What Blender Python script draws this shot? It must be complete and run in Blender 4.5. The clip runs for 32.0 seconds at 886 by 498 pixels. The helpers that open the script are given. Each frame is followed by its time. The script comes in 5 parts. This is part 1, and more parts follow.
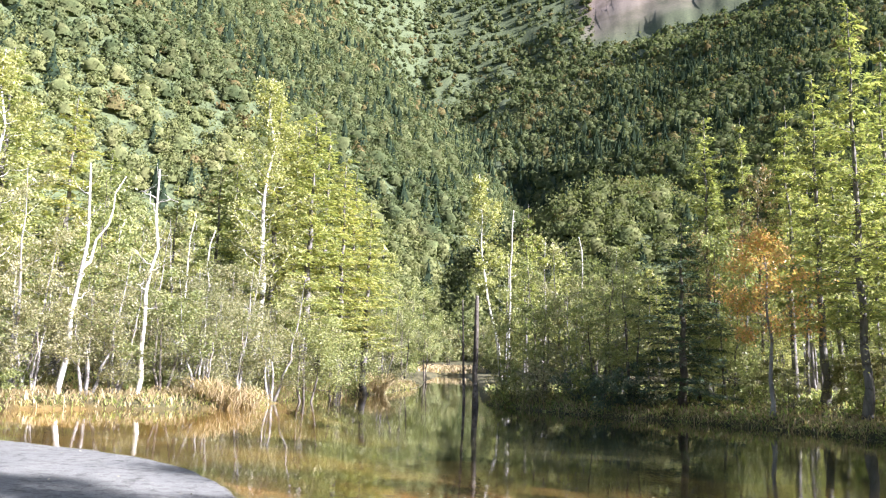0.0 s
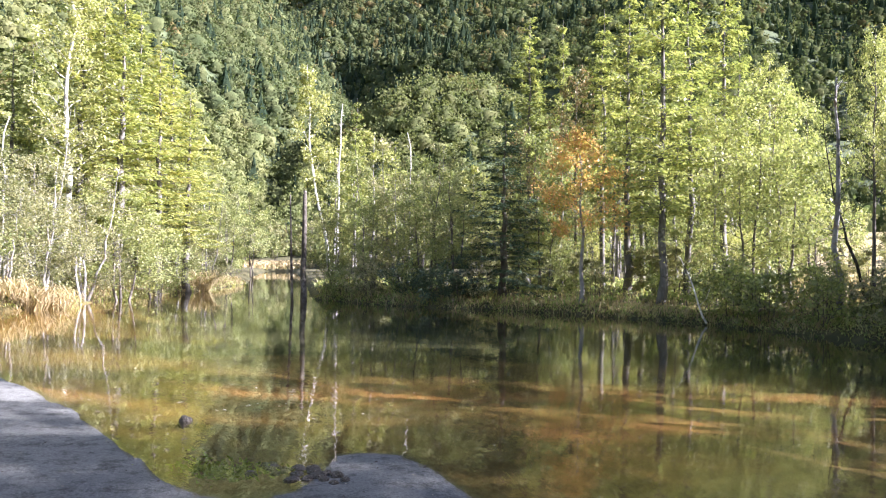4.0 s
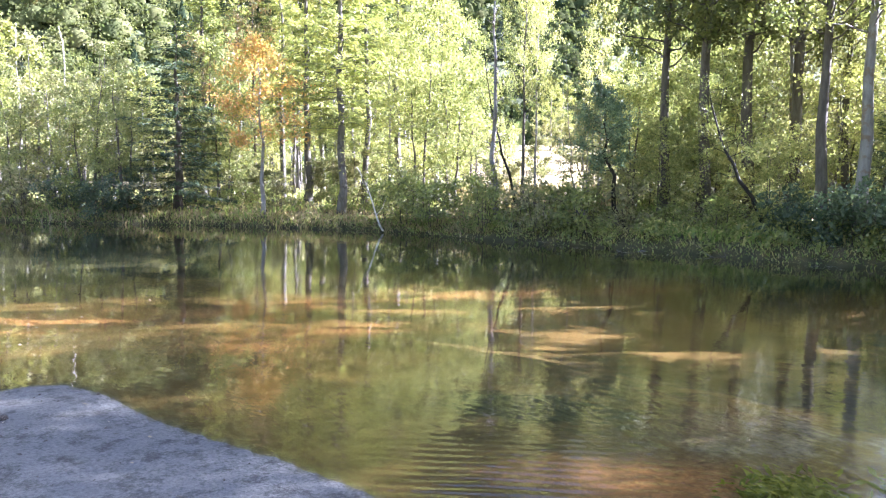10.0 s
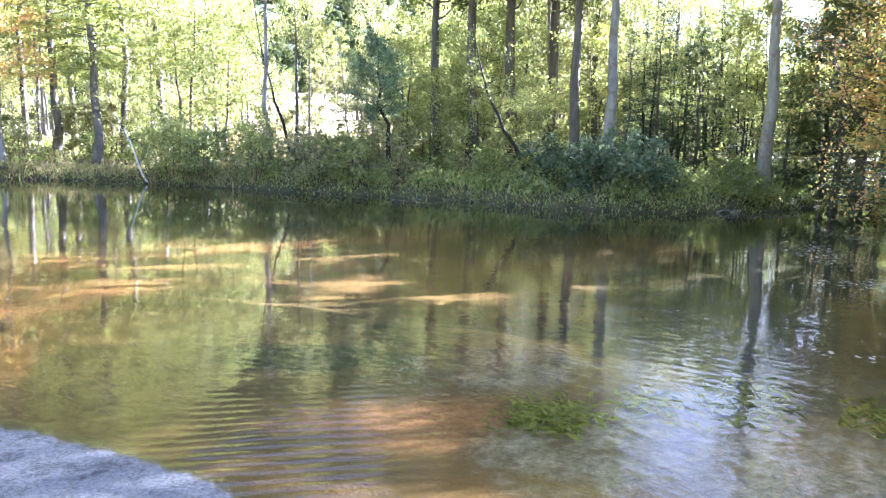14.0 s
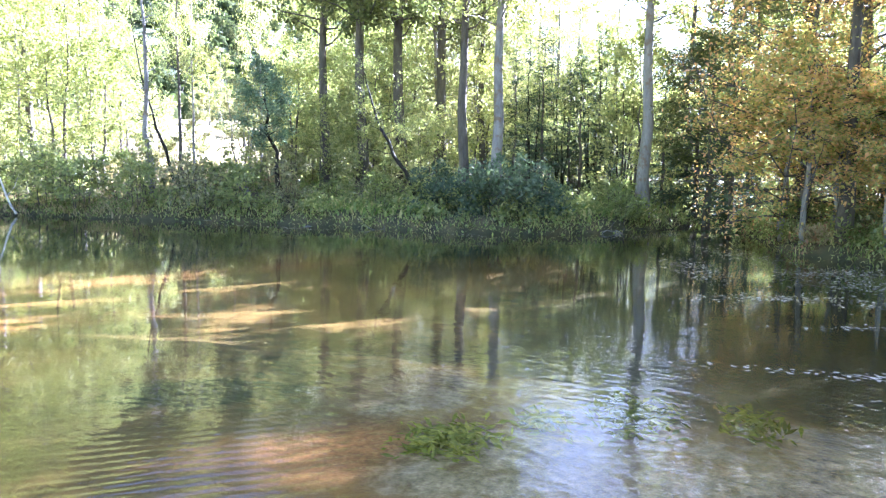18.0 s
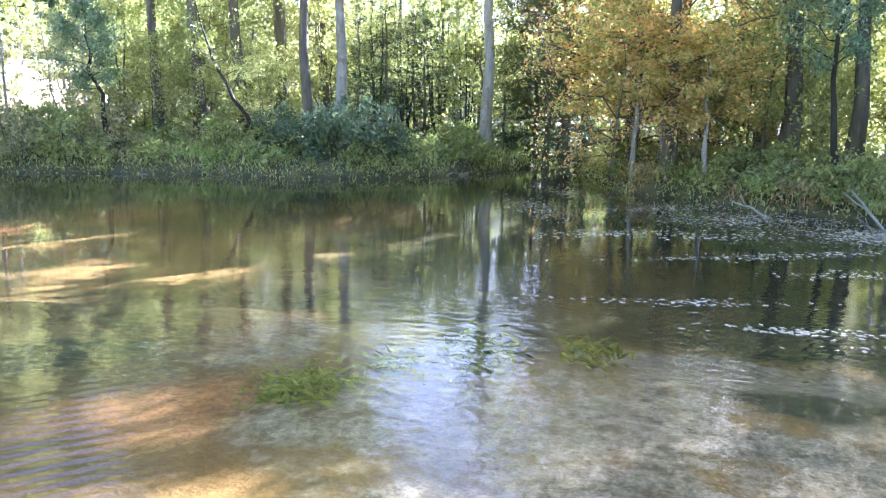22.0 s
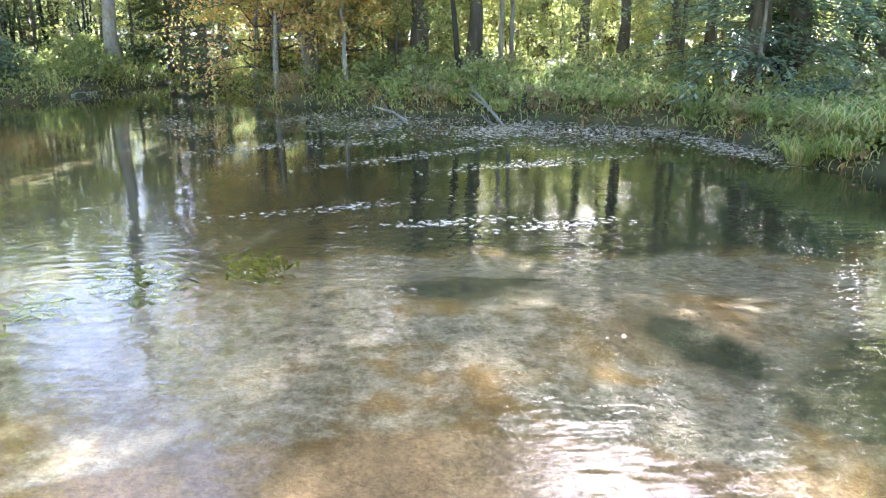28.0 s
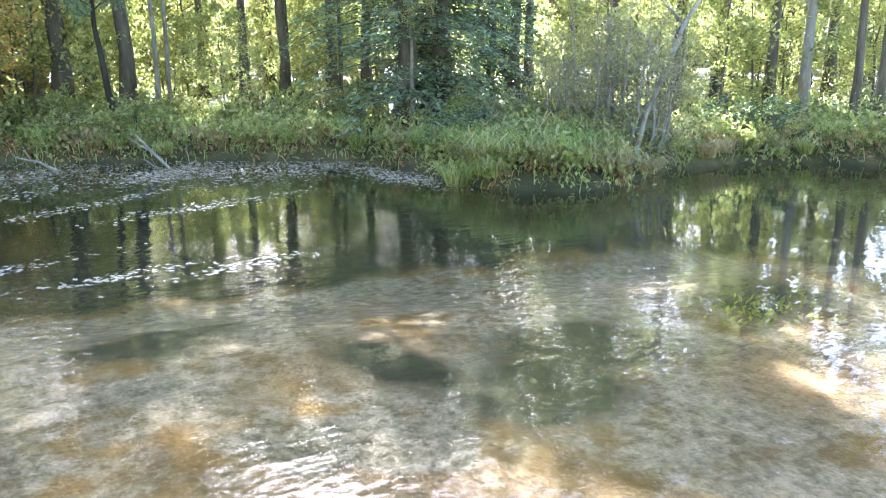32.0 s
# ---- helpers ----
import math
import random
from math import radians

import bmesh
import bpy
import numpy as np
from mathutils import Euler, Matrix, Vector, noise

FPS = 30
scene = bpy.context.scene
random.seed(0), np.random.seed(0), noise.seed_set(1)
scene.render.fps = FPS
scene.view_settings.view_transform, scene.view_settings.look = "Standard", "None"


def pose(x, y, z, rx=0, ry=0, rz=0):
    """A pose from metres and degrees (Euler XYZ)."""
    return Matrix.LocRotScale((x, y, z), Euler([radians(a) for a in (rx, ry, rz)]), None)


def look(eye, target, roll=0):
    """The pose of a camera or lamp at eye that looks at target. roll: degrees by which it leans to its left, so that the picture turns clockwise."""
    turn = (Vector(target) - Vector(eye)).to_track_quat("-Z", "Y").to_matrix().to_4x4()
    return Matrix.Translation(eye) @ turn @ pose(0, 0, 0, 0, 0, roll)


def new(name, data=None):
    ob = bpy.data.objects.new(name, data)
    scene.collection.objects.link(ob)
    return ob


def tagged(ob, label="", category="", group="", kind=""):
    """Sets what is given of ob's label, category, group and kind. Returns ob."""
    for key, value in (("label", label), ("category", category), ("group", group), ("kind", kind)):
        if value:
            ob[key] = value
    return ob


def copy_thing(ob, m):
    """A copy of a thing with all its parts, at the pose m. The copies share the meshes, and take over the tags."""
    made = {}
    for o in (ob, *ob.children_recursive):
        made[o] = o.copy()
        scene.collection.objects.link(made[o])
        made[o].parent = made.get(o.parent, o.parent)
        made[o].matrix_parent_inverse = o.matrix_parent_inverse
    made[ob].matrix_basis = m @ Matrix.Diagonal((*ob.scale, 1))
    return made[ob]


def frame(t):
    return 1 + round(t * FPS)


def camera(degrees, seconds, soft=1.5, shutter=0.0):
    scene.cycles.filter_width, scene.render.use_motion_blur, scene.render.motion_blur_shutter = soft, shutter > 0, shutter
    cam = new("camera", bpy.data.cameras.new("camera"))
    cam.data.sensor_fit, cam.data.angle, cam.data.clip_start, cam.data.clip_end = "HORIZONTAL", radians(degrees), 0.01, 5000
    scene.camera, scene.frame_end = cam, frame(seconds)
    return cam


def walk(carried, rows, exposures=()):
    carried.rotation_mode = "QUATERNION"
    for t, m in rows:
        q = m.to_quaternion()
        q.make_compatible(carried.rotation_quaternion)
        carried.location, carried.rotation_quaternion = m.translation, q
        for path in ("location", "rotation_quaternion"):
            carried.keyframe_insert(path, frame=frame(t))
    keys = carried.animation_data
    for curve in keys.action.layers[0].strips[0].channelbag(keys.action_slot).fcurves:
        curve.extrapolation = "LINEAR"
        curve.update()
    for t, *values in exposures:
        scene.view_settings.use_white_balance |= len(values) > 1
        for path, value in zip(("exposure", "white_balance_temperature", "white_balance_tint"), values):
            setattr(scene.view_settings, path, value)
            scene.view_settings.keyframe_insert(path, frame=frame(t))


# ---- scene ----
# camera: carried by hand on the shore, turning to the right; seconds, heading, pitch and roll in degrees
EYE = (0.0, 0.0, 1.8)
TURN = (
    (0, -0.14, 8.37, 1.63), (0.5, 1.95, 7.85, 1.78), (1, 4.83, 7.55, 1.69), (1.5, 6.38, 7.04, 1.60),
    (2, 7.17, 5.46, 1.40), (2.5, 7.69, 4.25, 1.16), (3, 8.92, 2.94, 1.01), (3.5, 10.92, 1.83, 0.93),
    (5.5, 17.20, -1.29, 0.61), (6, 19.34, -1.90, 0.61), (6.5, 21.90, -2.49, 0.71), (7, 24.19, -3.07, 0.75),
    (7.5, 26.88, -3.43, 0.57), (8, 29.49, -3.86, 0.55), (8.5, 31.33, -4.28, 0.45), (9, 32.48, -4.73, 0.48),
    (9.5, 33.93, -5.09, 0.39), (10, 35.99, -5.38, 0.53), (10.5, 38.15, -5.68, 0.63), (11, 39.73, -6.04, 0.63),
    (11.5, 40.39, -6.87, 0.57), (12, 43.82, -7.34, 0.74), (12.5, 45.60, -7.59, 0.78), (13, 46.94, -7.99, 0.84),
    (13.5, 49.34, -8.52, 0.88), (14, 52.54, -8.87, 1.17), (14.5, 53.80, -9.22, 1.14), (16.5, 58.33, -7.94, 0.83),
    (17, 58.90, -7.15, 0.94), (17.5, 59.53, -6.94, 0.80), (18, 60.49, -6.86, 0.72), (18.5, 61.88, -7.00, 0.80),
    (19, 62.40, -7.32, 0.87), (19.5, 63.47, -7.61, 0.71), (20, 65.03, -8.16, 0.43), (20.5, 66.33, -8.72, 0.31),
    (21, 68.03, -9.80, 0.45), (21.5, 70.24, -10.33, 0.68), (22, 71.83, -10.87, 0.66), (22.5, 75.50, -11.53, 0.81),
    (23, 78.47, -12.76, 0.90), (23.5, 79.50, -13.50, 0.78), (24, 80.55, -14.16, 0.57), (24.5, 82.43, -14.83, 0.40),
    (26.5, 90.68, -16.51, 0.36), (27, 93.29, -16.81, 0.37), (27.5, 95.04, -16.96, 0.32), (28, 97.44, -17.08, 0.29),
    (28.5, 100.59, -17.08, 0.28), (29, 103.02, -17.00, 0.21), (29.5, 103.69, -16.85, 0.03), (30, 106.36, -16.72, 0.03),
    (30.5, 110.76, -16.42, 0.21), (31, 113.91, -16.13, 0.22), (31.5, 118.25, -14.91, 0.17), (32, 121.36, -14.37, -0.05),
)
cam = camera(59.6, 32.0, soft=1.2)
walk(cam, [(t, pose(*EYE, 90 + p, 0, -a) @ pose(0, 0, 0, 0, 0, r)) for t, a, p, r in TURN],
     exposures=[(0, 2.22, 5800, 20), (3, 2.35, 5800, 22), (6, 2.78, 5600, 25), (9, 3.24, 5450, 27), (13, 3.82, 5200, 28), (19, 4.12, 4950, 26), (24, 4.36, 5100, 26), (27, 4.46, 5300, 24), (32, 4.55, 5200, 22)])

# ---- light: clear autumn morning, sun low behind the right-hand woods ----
SUN_AZ, SUN_EL = 113.2, 28.0
world = bpy.data.worlds.new("sky")
scene.world = world
world.use_nodes = True
wn = world.node_tree
wn.nodes.clear()
sky = wn.nodes.new("ShaderNodeTexSky")
sky.sky_type, sky.sun_disc = "NISHITA", False
sky.sun_elevation, sky.sun_rotation = radians(SUN_EL), radians(SUN_AZ)
sky.air_density, sky.dust_density = 1.0, 2.5
wb = wn.nodes.new("ShaderNodeBackground")
wb.inputs["Strength"].default_value = 0.045
wo = wn.nodes.new("ShaderNodeOutputWorld")
wn.links.new(sky.outputs[0], wb.inputs[0])
wn.links.new(wb.outputs[0], wo.inputs[0])
sun = new("sun", bpy.data.lights.new("sun", "SUN"))
sun.data.energy, sun.data.angle, sun.data.color = 5.0, radians(0.55), (1.0, 0.95, 0.86)
sd_ = Vector((math.sin(radians(SUN_AZ)) * math.cos(radians(SUN_EL)), math.cos(radians(SUN_AZ)) * math.cos(radians(SUN_EL)), math.sin(radians(SUN_EL))))
sun.matrix_world = look(sd_ * 100, (0, 0, 0))

# ---- materials ----
def nodes_of(name):
    m = bpy.data.materials.new(name)
    m.use_nodes = True
    nt = m.node_tree
    nt.nodes.clear()
    out = nt.nodes.new("ShaderNodeOutputMaterial")
    return m, nt, out


def nd(nt, kind, ins=(), **props):
    n = nt.nodes.new("ShaderNode" + kind)
    for k, v in props.items():
        setattr_ok(n, k, v)
    for k, v in dict(ins).items():
        if hasattr(v, "is_output"):
            nt.links.new(v, n.inputs[k])
        else:
            n.inputs[k].default_value = v
    return n


def setattr_ok(n, k, v):
    if k == "operation":
        n.operation = v
    elif k == "blend_type":
        n.blend_type = v
    elif k == "data_type":
        n.data_type = v
    elif k == "noise_dimensions":
        n.noise_dimensions = v
    elif k == "feature":
        n.feature = v
    elif k == "distance":
        n.distance = v


def noise_tex(nt, vec, scale, detail=4.0, rough=0.55):
    return nd(nt, "TexNoise", {"Vector": vec, "Scale": scale, "Detail": detail, "Roughness": rough}).outputs["Fac"]


def ramp(nt, fac, stops):
    r = nt.nodes.new("ShaderNodeValToRGB")
    el = r.color_ramp.elements
    while len(el) < len(stops):
        el.new(0.5)
    for e, (p, c) in zip(el, stops):
        e.position, e.color = p, (*c, 1.0)
    nt.links.new(fac, r.inputs[0])
    return r.outputs[0]


def math_n(nt, op, a, b=0.0):
    n = nt.nodes.new("ShaderNodeMath")
    n.operation = op
    for i, v in enumerate((a, b)):
        if hasattr(v, "is_output"):
            nt.links.new(v, n.inputs[i])
        else:
            n.inputs[i].default_value = v
    return n.outputs[0]


def mixc(nt, fac, a, b, blend="MIX"):
    n = nt.nodes.new("ShaderNodeMix")
    n.data_type, n.blend_type = "RGBA", blend
    for k, v in ((0, fac), (6, a), (7, b)):
        if hasattr(v, "is_output"):
            nt.links.new(v, n.inputs[k])
        else:
            n.inputs[k].default_value = v if k == 0 else (*v, 1.0)
    return n.outputs[2]


def leaf_mat(name, cols, translucent=0.45, gloss=0.03, clump=0.9, single=0.55):
    """Leaves: each leaf and each tree a little different, light shining through."""
    m, nt, out = nodes_of(name)
    isl = nt.nodes.new("ShaderNodeNewGeometry").outputs["Random Per Island"]
    rnd = nt.nodes.new("ShaderNodeObjectInfo").outputs["Random"]
    pos = nt.nodes.new("ShaderNodeTexCoord").outputs["Object"]
    f = math_n(nt, "ADD", math_n(nt, "MULTIPLY", isl, single), math_n(nt, "MULTIPLY", noise_tex(nt, pos, clump, 2.0), 1.0 - single))
    f = math_n(nt, "ADD", f, math_n(nt, "MULTIPLY", math_n(nt, "SUBTRACT", rnd, 0.5), 0.3))
    n = len(cols)
    col = ramp(nt, f, [(0.12 + 0.76 * i / max(1, n - 1), c) for i, c in enumerate(cols)])
    dif = nd(nt, "BsdfDiffuse", {"Color": col})
    tcol = mixc(nt, 1.0, col, (1.12, 1.2, 0.72), "MULTIPLY")
    tr = nd(nt, "BsdfTranslucent", {"Color": tcol})
    mx = nd(nt, "MixShader", {0: translucent, 1: dif.outputs[0], 2: tr.outputs[0]})
    gl = nd(nt, "BsdfGlossy", {"Color": (1, 1, 1, 1), "Roughness": 0.45})
    m2 = nd(nt, "MixShader", {0: gloss, 1: mx.outputs[0], 2: gl.outputs[0]})
    nt.links.new(m2.outputs[0], out.inputs[0])
    return m


def bark_mat(name, c_a, c_b, patch=None, rough=0.85, scale=6.0, stretch=0.25):
    m, nt, out = nodes_of(name)
    pos = nt.nodes.new("ShaderNodeTexCoord").outputs["Object"]
    mp = nd(nt, "Mapping", {"Vector": pos, "Scale": (1, 1, stretch)}).outputs[0]
    n1 = noise_tex(nt, mp, scale, 6.0, 0.65)
    col = ramp(nt, n1, [(0.3, c_a), (0.68, c_b)])
    if patch:
        n2 = noise_tex(nt, pos, scale * 0.55, 4.0, 0.7)
        col = mixc(nt, ramp(nt, n2, [(0.52, (0, 0, 0)), (0.62, (1, 1, 1))]), col, patch)
    bmp = nd(nt, "Bump", {"Height": n1, "Strength": 0.7, "Distance": 0.03})
    b = nd(nt, "BsdfPrincipled", {"Base Color": col, "Roughness": rough, "Normal": bmp.outputs[0]})
    nt.links.new(b.outputs[0], out.inputs[0])
    return m


M_LARCH = leaf_mat("larch_needles", [(0.14, 0.175, 0.06), (0.28, 0.315, 0.115), (0.42, 0.425, 0.16), (0.54, 0.47, 0.18)])
M_BIRCH = leaf_mat("birch_leaves", [(0.22, 0.245, 0.095), (0.41, 0.41, 0.17), (0.6, 0.55, 0.275)])
M_ALDER = leaf_mat("alder_leaves", [(0.16, 0.195, 0.085), (0.33, 0.355, 0.15), (0.5, 0.475, 0.24)])
M_WILLOW = leaf_mat("willow_leaves", [(0.163, 0.18, 0.1), (0.304, 0.296, 0.155), (0.48, 0.429, 0.273)])
M_MAPLE = leaf_mat("maple_leaves", [(0.24, 0.29, 0.09), (0.46, 0.44, 0.14), (0.68, 0.47, 0.18), (0.74, 0.40, 0.19), (0.76, 0.5, 0.31)])
# the wood's shade is put into this leaf colour
M_SHADELEAF = leaf_mat("shade_darkened_leaves", [(0.09, 0.112, 0.045), (0.19, 0.21, 0.08), (0.34, 0.33, 0.14)], 0.42)
M_SHRUB = leaf_mat("shrub_leaves", [(0.16, 0.195, 0.08), (0.30, 0.335, 0.13), (0.46, 0.45, 0.20)], 0.5)
M_HERB = leaf_mat("herb_leaves", [(0.22, 0.27, 0.1), (0.42, 0.45, 0.18), (0.62, 0.6, 0.3)], 0.55)
M_RUST = leaf_mat("rust_leaves", [(0.143, 0.159, 0.078), (0.251, 0.23, 0.115), (0.361, 0.224, 0.13), (0.461, 0.252, 0.159)])
M_FIR = leaf_mat("fir_needles", [(0.036, 0.062, 0.036), (0.069, 0.103, 0.064), (0.114, 0.153, 0.093)], 0.25)
M_BLUE = leaf_mat("blue_green_leaves", [(0.10, 0.15, 0.10), (0.19, 0.265, 0.18), (0.3, 0.38, 0.27)], 0.35)
M_BLUEDARK = leaf_mat("dusky_blue_green_leaves", [(0.06, 0.092, 0.056), (0.12, 0.165, 0.105), (0.2, 0.25, 0.165)], 0.35)
M_GRASS = leaf_mat("sedge_blades", [(0.18, 0.26, 0.08), (0.34, 0.42, 0.15), (0.5, 0.52, 0.22), (0.68, 0.57, 0.33)], 0.6, single=0.8)
M_STRAW = leaf_mat("dry_grass_blades", [(0.267, 0.205, 0.117), (0.439, 0.344, 0.205), (0.57, 0.481, 0.308)], 0.4)
M_BARK = bark_mat("grey_brown_bark", (0.05, 0.04, 0.032), (0.17, 0.15, 0.13))
M_LARCHBARK = bark_mat("larch_bark", (0.07, 0.063, 0.057), (0.22, 0.205, 0.195), (0.08, 0.07, 0.06))
M_PALEBARK = bark_mat("pale_grey_bark", (0.16, 0.15, 0.15), (0.36, 0.35, 0.35), (0.22, 0.17, 0.13))
M_BIRCHBARK = bark_mat("birch_bark", (0.50, 0.47, 0.43), (0.80, 0.78, 0.74), (0.06, 0.05, 0.045), 0.7, 4.0, 0.5)
M_DEAD = bark_mat("bleached_dead_wood", (0.42, 0.39, 0.36), (0.72, 0.70, 0.67), (0.25, 0.22, 0.20), 0.8, 7.0, 0.12)
# bark of stems that stand in shade, the shade darkened into its colour
M_SHADEBARK = bark_mat("dark_shaded_bark", (0.012, 0.01, 0.008), (0.045, 0.038, 0.03))
M_DARKWOOD = bark_mat("dark_wet_wood", (0.025, 0.02, 0.016), (0.10, 0.085, 0.07), (0.18, 0.16, 0.14))


def crown_mat(name, cols):
    """Far tree crowns: each crown its own green, leafy relief."""
    m, nt, out = nodes_of(name)
    isl = nt.nodes.new("ShaderNodeNewGeometry").outputs["Random Per Island"]
    pos = nt.nodes.new("ShaderNodeTexCoord").outputs["Object"]
    leafy = noise_tex(nt, pos, 0.9, 5.0, 0.75)
    f = math_n(nt, "ADD", math_n(nt, "MULTIPLY", isl, 0.12), math_n(nt, "MULTIPLY", noise_tex(nt, pos, 0.17, 1.0), 0.75))
    f = math_n(nt, "ADD", f, math_n(nt, "MULTIPLY", noise_tex(nt, pos, 0.012, 3.0), 0.2))
    n = len(cols)
    col = ramp(nt, f, [(0.15 + 0.7 * i / (n - 1), c) for i, c in enumerate(cols)])
    col = mixc(nt, 1.0, col, ramp(nt, leafy, [(0.36, (0.72, 0.72, 0.72)), (0.6, (1.1, 1.1, 1.1))]), "MULTIPLY")
    bmp = nd(nt, "Bump", {"Height": leafy, "Strength": 0.5, "Distance": 0.4})
    b = nd(nt, "BsdfDiffuse", {"Color": col, "Roughness": 1.0, "Normal": bmp.outputs[0]})
    tr = nd(nt, "BsdfTranslucent", {"Color": mixc(nt, 1.0, col, (1.1, 1.2, 0.75), "MULTIPLY")})
    mx = nd(nt, "MixShader", {0: 0.3, 1: b.outputs[0], 2: tr.outputs[0]})
    nt.links.new(mx.outputs[0], out.inputs[0])
    return m


M_WOOD_A = crown_mat("hill_broadleaf", [(0.06, 0.09, 0.048), (0.105, 0.135, 0.065), (0.155, 0.175, 0.082), (0.21, 0.205, 0.1)])
M_WOOD_D = crown_mat("hill_foot_broadleaf", [(0.095, 0.13, 0.062), (0.165, 0.195, 0.088), (0.24, 0.255, 0.115), (0.31, 0.295, 0.145)])
M_WOOD_B = crown_mat("hill_conifer", [(0.03, 0.05, 0.034), (0.05, 0.075, 0.046), (0.075, 0.1, 0.058)])
M_WOOD_C = crown_mat("hill_autumn", [(0.13, 0.14, 0.06), (0.19, 0.165, 0.075), (0.22, 0.155, 0.08)])
M_LITTER = leaf_mat("fallen_leaves", [(0.16, 0.13, 0.08), (0.38, 0.33, 0.23), (0.60, 0.55, 0.44)], 0.1, 0.08, 3.0)
M_WEED = leaf_mat("water_weed", [(0.07, 0.10, 0.01), (0.18, 0.22, 0.02), (0.30, 0.33, 0.04)], 0.3, 0.02, 2.0)

# ---- mesh helpers ----
def quad_mesh(name, verts, quads, material, smooth=False):
    me = bpy.data.meshes.new(name)
    v = np.asarray(verts, dtype=np.float32).reshape(-1, 3)
    q = np.asarray(quads, dtype=np.int32).reshape(-1, 4)
    me.vertices.add(len(v))
    me.vertices.foreach_set("co", v.ravel())
    me.loops.add(len(q) * 4)
    me.loops.foreach_set("vertex_index", q.ravel())
    me.polygons.add(len(q))
    me.polygons.foreach_set("loop_start", np.arange(0, len(q) * 4, 4, dtype=np.int32))
    me.polygons.foreach_set("use_smooth", np.full(len(q), smooth))
    me.materials.append(material)
    me.update(calc_edges=True)
    return me


def part(name, me, parent, label=""):
    ob = new(name, me)
    ob.parent = parent
    return tagged(ob, label) if label else ob


def tube(pts, radii, sides=7):
    """A tapered tube along a line, closed at its tip."""
    pts, radii = np.asarray(pts, float), np.asarray(radii, float)
    n = len(pts)
    d = np.gradient(pts, axis=0)
    d /= np.linalg.norm(d, axis=1)[:, None] + 1e-9
    ref = np.array([0.0, 0, 1]) if abs(d[:, 2]).mean() < 0.8 else np.array([1.0, 0, 0])
    a = np.cross(d, ref)
    a /= np.linalg.norm(a, axis=1)[:, None] + 1e-9
    b = np.cross(d, a)
    th = np.arange(sides) * 2 * np.pi / sides
    v = pts[:, None] + radii[:, None, None] * (a[:, None] * np.cos(th)[None, :, None] + b[:, None] * np.sin(th)[None, :, None])
    i, j = np.meshgrid(np.arange(n - 1), np.arange(sides), indexing="ij")
    k = (j + 1) % sides
    q = np.stack([i * sides + j, i * sides + k, (i + 1) * sides + k, (i + 1) * sides + j], -1).reshape(-1, 4)
    v = v.reshape(-1, 3)
    c = len(v)
    v = np.vstack([v, pts[-1:], pts[:1]])
    caps = []
    for s in range(0, sides, 2):
        caps.append((c, (n - 1) * sides + s, (n - 1) * sides + (s + 1) % sides, (n - 1) * sides + (s + 2) % sides))
        caps.append((c + 1, (s + 2) % sides, (s + 1) % sides, s))
    return v, np.vstack([q, np.array(caps[: 2 * (sides // 2)])])


def join(parts):
    vs, qs, o = [], [], 0
    for v, q in parts:
        vs.append(v)
        qs.append(np.asarray(q) + o)
        o += len(v)
    return np.vstack(vs), np.vstack(qs)


def leaves(rng, c, size, up=0.5, slim=0.5, along=None, facing=None):
    """Leaf-shaped quads at the points c; up: how much they lie flat; along: a direction that they follow; facing: where their faces turn."""
    n = len(c)
    a = rng.normal(size=(n, 3))
    if along is not None:
        a = a * 0.45 + along
    a[:, 2] -= 0.15
    a /= np.linalg.norm(a, axis=1)[:, None]
    nn = rng.normal(size=(n, 3))
    if facing is None:
        nn[:, 2] = np.abs(nn[:, 2]) + up * 2
    else:
        nn = nn * 1.3 + facing
    b = np.cross(nn, a)
    b /= np.linalg.norm(b, axis=1)[:, None] + 1e-9
    s = size * rng.uniform(0.6, 1.25, (n, 1))
    v = np.stack([c - a * s * 0.5, c + b * s * slim * 0.5, c + a * s * 0.5 - [0, 0, 1] * s * 0.06, c - b * s * slim * 0.5], 1).reshape(-1, 3)
    return v, np.arange(n * 4).reshape(n, 4)


def bezier_line(p, d, length, bend, n=6, rng=None, wob=0.03):
    """A line from p along d that bends by the vector bend over its length."""
    t = np.linspace(0, 1, n)[:, None]
    line = np.asarray(p) + np.asarray(d) * t * length + np.asarray(bend) * t ** 2 * length
    if rng is not None:
        w = rng.normal(size=(n, 3)) * wob * length
        w[0] = 0
        line = line + w
    return line


def along_line(line, f):
    """Points at the fractions f of a line."""
    x = np.asarray(f) * (len(line) - 1)
    i = np.clip(x.astype(int), 0, len(line) - 2)
    w = (x - i)[:, None]
    return line[i] * (1 - w) + line[i + 1] * w


